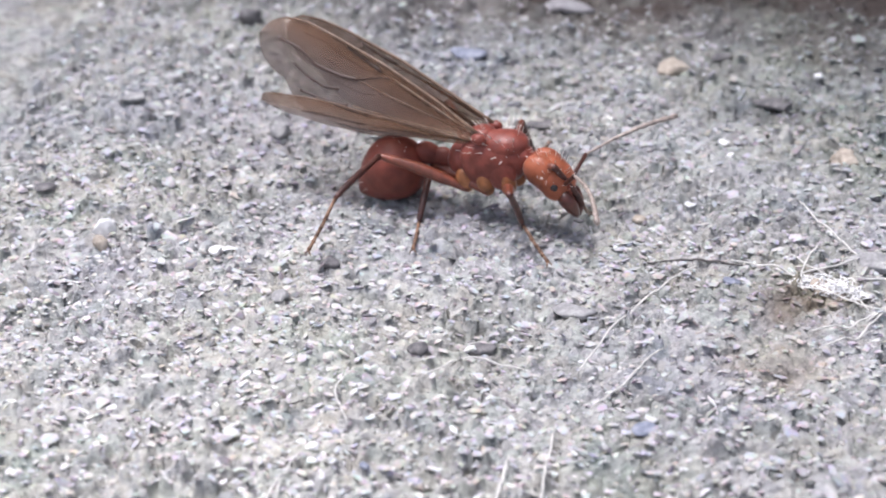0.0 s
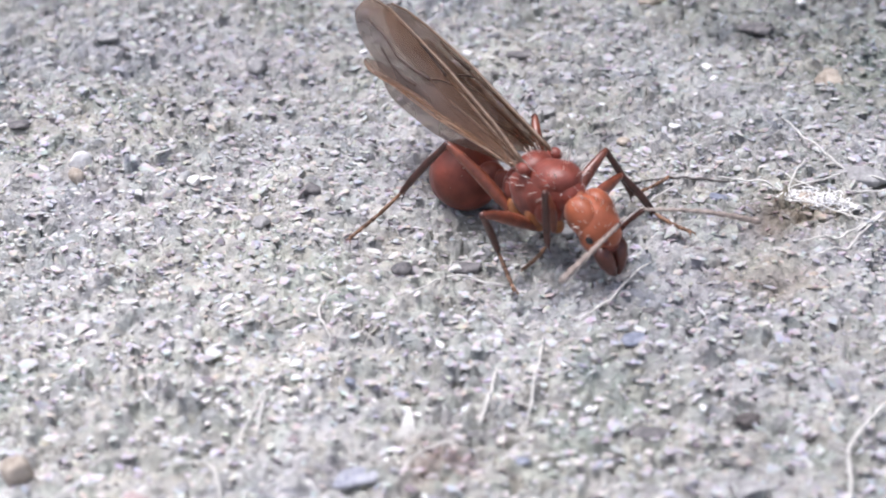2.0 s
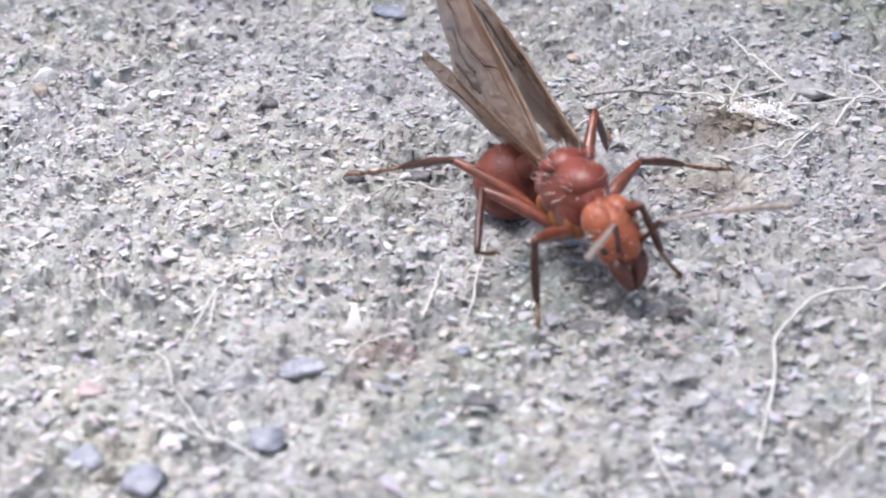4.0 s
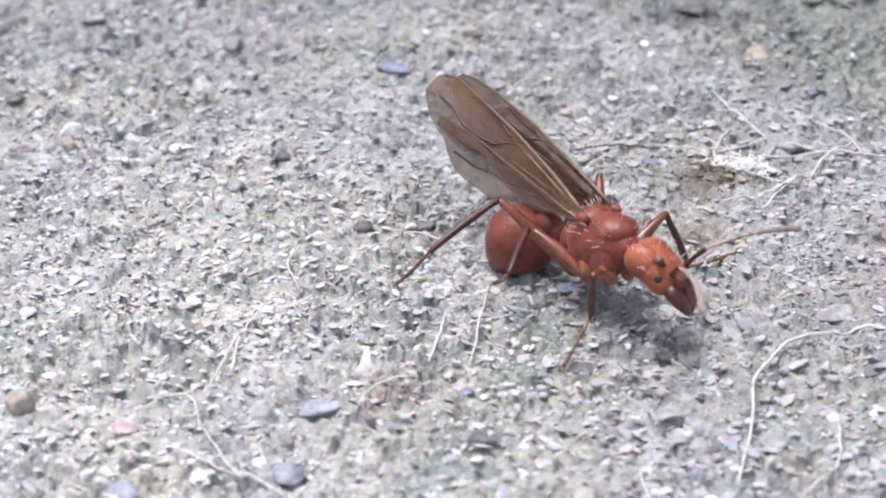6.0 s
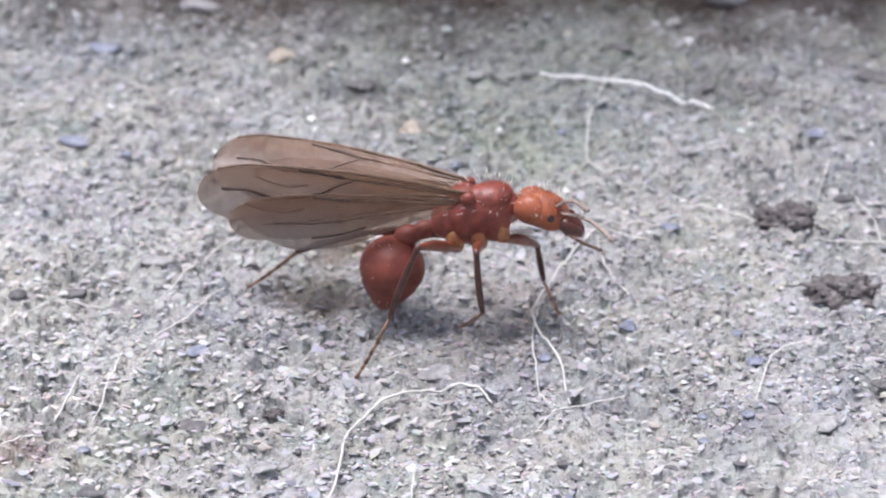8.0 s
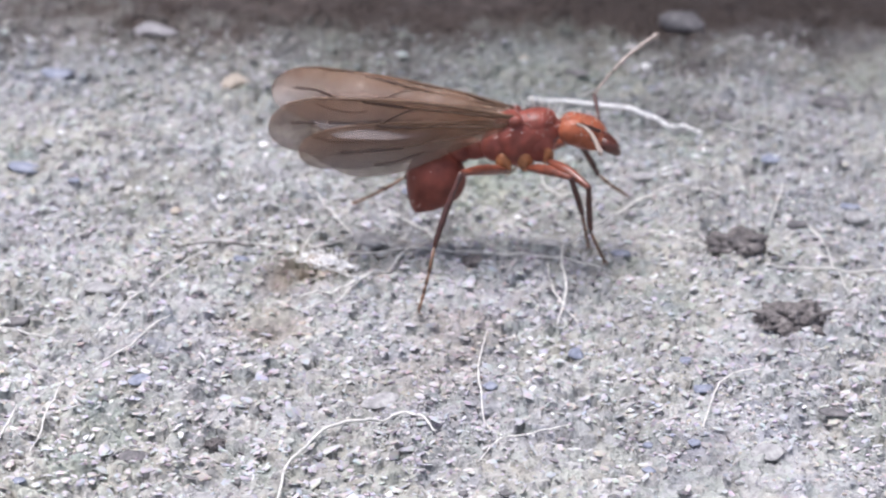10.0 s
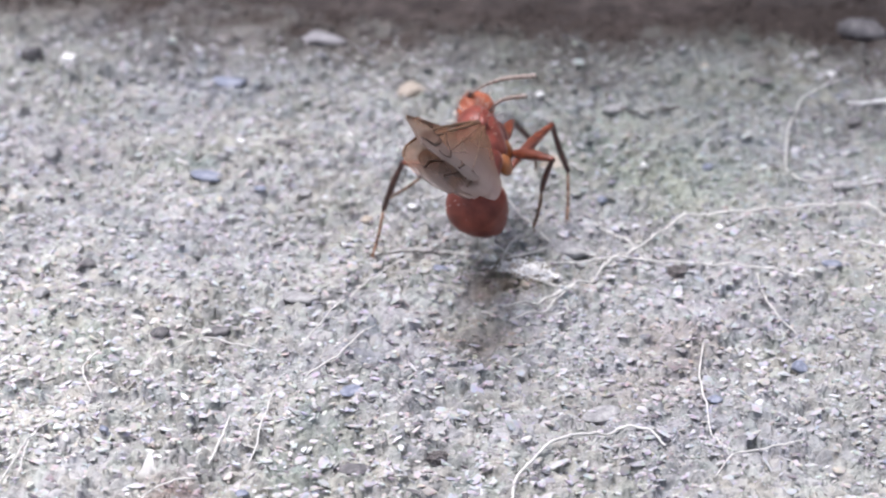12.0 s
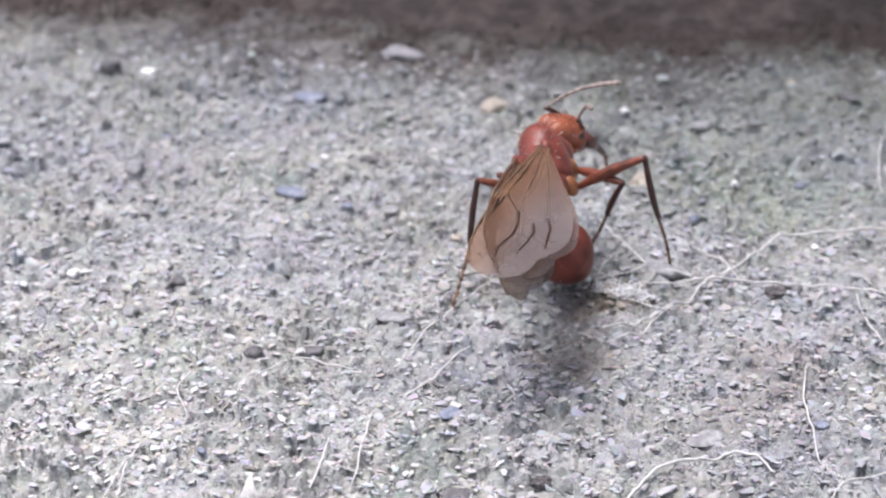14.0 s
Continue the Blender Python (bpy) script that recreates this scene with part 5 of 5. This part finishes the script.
    front_left_end = (
        (11.3, 56, -4, 40, -63, 37, -50),
        (11.5, 67, -15, 43, -71, 45, -60),
        (12, 49, -7, 29, -68, 23, -57),
        (12.5, 38, -12, 15, -77, 3, -75),
        (13, 57, -23, 25, -88, 73, -41),
        (13.5, 49, -37, -169, -83, 73, -46),
        (14, 54, -31, -165, -85, 74, -44),
    )
    stride(LEGS['front_left'], (*front_left_start, *front_left_middle, *front_left_end))
    middle_left_start = (
        (0, 92, 34, 98, -62, 101, -7),
        (0.5, 90, 30, 96, -64, 97, -16),
        (1, 91, 37, 96, -63, 95, -3),
        (1.5, 91, 33, 97, -64, 96, -9),
        (2, 92, 31, 97, -63, 101, -13),
        (2.5, 143, 4, 144, -2, 146, -2),
        (3, 116, 15, 109, -26, 106, -30),
        (3.2, 117, 17, 113, -27, 109, -31),
    )
    middle_left_middle = (
        (5.3, 116, 17, 114, -18, 98, -28),
        (5.5, 116, 22, 112, -19, 96, -30),
        (6, 89, 36, 95, -64, 90, -5),
        (6.5, 91, 33, 97, -63, 98, -8),
        (7, 92, 31, 98, -65, 103, -15),
        (7.5, 94, 26, 100, -67, 109, -26),
        (8, 94, 23, 99, -68, 108, -30),
        (8.5, 93, 18, 97, -69, 109, -34),
        (9, 93, 23, 99, -66, 107, -29),
        (9.2, 96, 17, 100, -70, 111, -38),
    )
    middle_left_end = (
        (11.3, 92, 24, 97, -67, 105, -27),
        (11.5, 91, 23, 97, -69, 104, -30),
        (12, 77, 45, 54, -48, 72, -22),
        (12.5, 54, 25, 30, -51, 68, -34),
        (13, 65, 13, 40, -61, 79, -37),
        (13.5, 54, 3, 42, -69, 78, -42),
        (14, 57, 8, 39, -67, 76, -40),
    )
    stride(LEGS['middle_left'], (*middle_left_start, *middle_left_middle, *middle_left_end))
    hind_left_start = (
        (0, 140, 41, 149, -41, 158, -9),
        (0.5, 135, 45, 143, -38, 145, -2),
        (1, 139, 44, 150, -40, 161, -4),
        (1.5, 138, 42, 148, -41, 157, -7),
        (2, 138, 40, 147, -42, 151, -11),
        (2.5, 138, 42, 148, -40, 152, -8),
        (3, 136, 38, 146, -44, 146, -14),
        (3.2, 138, 36, 147, -46, 150, -17),
    )
    hind_left_middle = (
        (5.3, 137, 39, 147, -44, 151, -13),
        (5.5, 137, 41, 147, -42, 150, -9),
        (6, 138, 46, 149, -38, 158, 0),
        (6.5, 139, 45, 147, -38, 154, -4),
        (7, 140, 41, 149, -43, 158, -10),
        (7.5, 167, 11, -178, -13, 132, -42),
        (8, 170, 8, -178, -4, 176, -33),
        (8.5, 107, 10, 79, -47, 159, -24),
        (9, 172, 4, -174, -31, -89, -7),
        (9.2, 139, 31, 149, -52, 154, -28),
    )
    hind_left_end = (
        (11.3, 142, -4, 169, -24, -137, 0),
        (11.5, 113, 23, 149, -46, -150, 6),
        (12, 77, 45, 84, -38, 171, 0),
        (12.5, 118, 58, 85, -49, 164, -7),
        (13, 116, 55, 108, -55, 178, -2),
        (13.5, 103, 76, 103, -45, 140, -13),
        (14, 100, 69, 116, -41, 159, -3),
    )
    stride(LEGS['hind_left'], (*hind_left_start, *hind_left_middle, *hind_left_end))
    feeler_right_start = (
        (0, -80, 48, -61, 15),
        (0.5, -30, 72, -60, 26),
        (1, -58, 108, -50, -61),
        (1.5, -79, 48, -65, 18),
        (2, -82, 77, -79, 11),
        (2.5, -34, -138, -90, -55),
        (3, -47, 88, -74, 45),
        (3.2, -78, 77, -77, 46),
    )
    feeler_right_middle = (
        (5.3, -158, 7, -58, 25),
        (5.5, -166, 15, -55, 25),
        (6, -69, 42, -55, 15),
        (6.5, -74, 49, -69, 16),
        (7, -63, 64, -59, 25),
        (7.5, -130, 48, -73, 26),
        (8, -83, 26, -57, 16),
        (8.5, -40, 40, -35, 5),
        (9, -96, 48, -64, 16),
        (9.2, -125, 14, -64, -3),
    )
    feeler_right_end = (
        (11.3, -168, 20, -112, 16),
        (11.5, 169, -18, -162, -41),
        (12, -180, -20, -151, 10),
        (12.5, -146, 34, -112, 22),
        (13, -143, 25, -117, 23),
        (13.5, -154, 39, -121, 42),
        (14, -141, 27, -122, 23),
    )
    feel(FEELERS['feeler_right'], (*feeler_right_start, *feeler_right_middle, *feeler_right_end))
    feeler_left_start = (
        (0, 97, 8, 54, 38),
        (0.5, 43, 68, 53, 14),
        (1, 103, 39, 66, 6),
        (1.5, 97, 12, 36, 37),
        (2, 41, 88, 51, 13),
        (2.5, 99, 33, 49, 54),
        (3, 103, 60, 79, -12),
        (3.2, 47, 95, 69, 6),
    )
    feeler_left_middle = (
        (5.3, 70, 79, 57, 49),
        (5.5, 82, 68, 55, 49),
        (6, -46, 63, 66, 12),
        (6.5, 106, -1, 78, 11),
        (7, 76, 1, 50, -19),
        (7.5, 50, 12, -18, 18),
        (8, -95, 20, -70, 28),
        (8.5, 26, 17, -3, 7),
        (9, -146, 56, -55, 37),
        (9.2, 84, 30, 66, 30),
    )
    feeler_left_end = (
        (11.3, 177, 34, -77, 5),
        (11.5, -162, 17, -146, -41),
        (12, -146, 21, -137, -4),
        (12.5, 157, 39, -67, 21),
        (13, 176, 28, -68, 31),
        (13.5, 166, 25, -61, 54),
        (14, 175, 22, -72, 33),
    )
    feel(FEELERS['feeler_left'], (*feeler_left_start, *feeler_left_middle, *feeler_left_end))
    walk(stiff_fibre, [
        (0, body_pose(20.5, 18, 0, 0, 0, 0)),
        (9.2, body_pose(20.5, 18, 0, 0, 0, 0)),
        (11.3, body_pose(28.6, 19.4, 0, 0, 0, 0)),
        (12, body_pose(30.2, 20.2, 0, 18, 0, 0)),
        (14, body_pose(30.4, 20.4, 0, 18, 0, 0)),
    ])
    walk(hooked_fibre, [
        (0, body_pose(18.4, 10.2, 0, 4, 0, 0)),
        (9.2, body_pose(18.4, 10.2, 0, 4, 0, 0)),
        (11.5, body_pose(20.6, 12.2, 0, 2, 0, 0)),
        (12, body_pose(21.4, 13, 0, 0, 0, 0)),
        (14, body_pose(21.4, 13, 0, 0, 0, 0)),
    ])
    walk(long_fibre, [
        (0, body_pose(13, -4.6, 0, 0, 0, 0)),
        (7.5, body_pose(13, -4.8, 0, 0, 0, 0)),
        (8, body_pose(13.2, -5.6, 0, 0, 0, 0)),
        (8.5, body_pose(15.3, 3.8, 0, 8, 0, 0)),
        (9, body_pose(18.5, -5.2, 0, 0, 0, 0)),
        (9.2, body_pose(19.5, -3.8, 0, 0, 0, 0)),
        (11.3, body_pose(14.8, 6.7, 0, -56, 0, 0)),
        (14, body_pose(14.8, 6.7, 0, -56, 0, 0)),
    ])


motions()
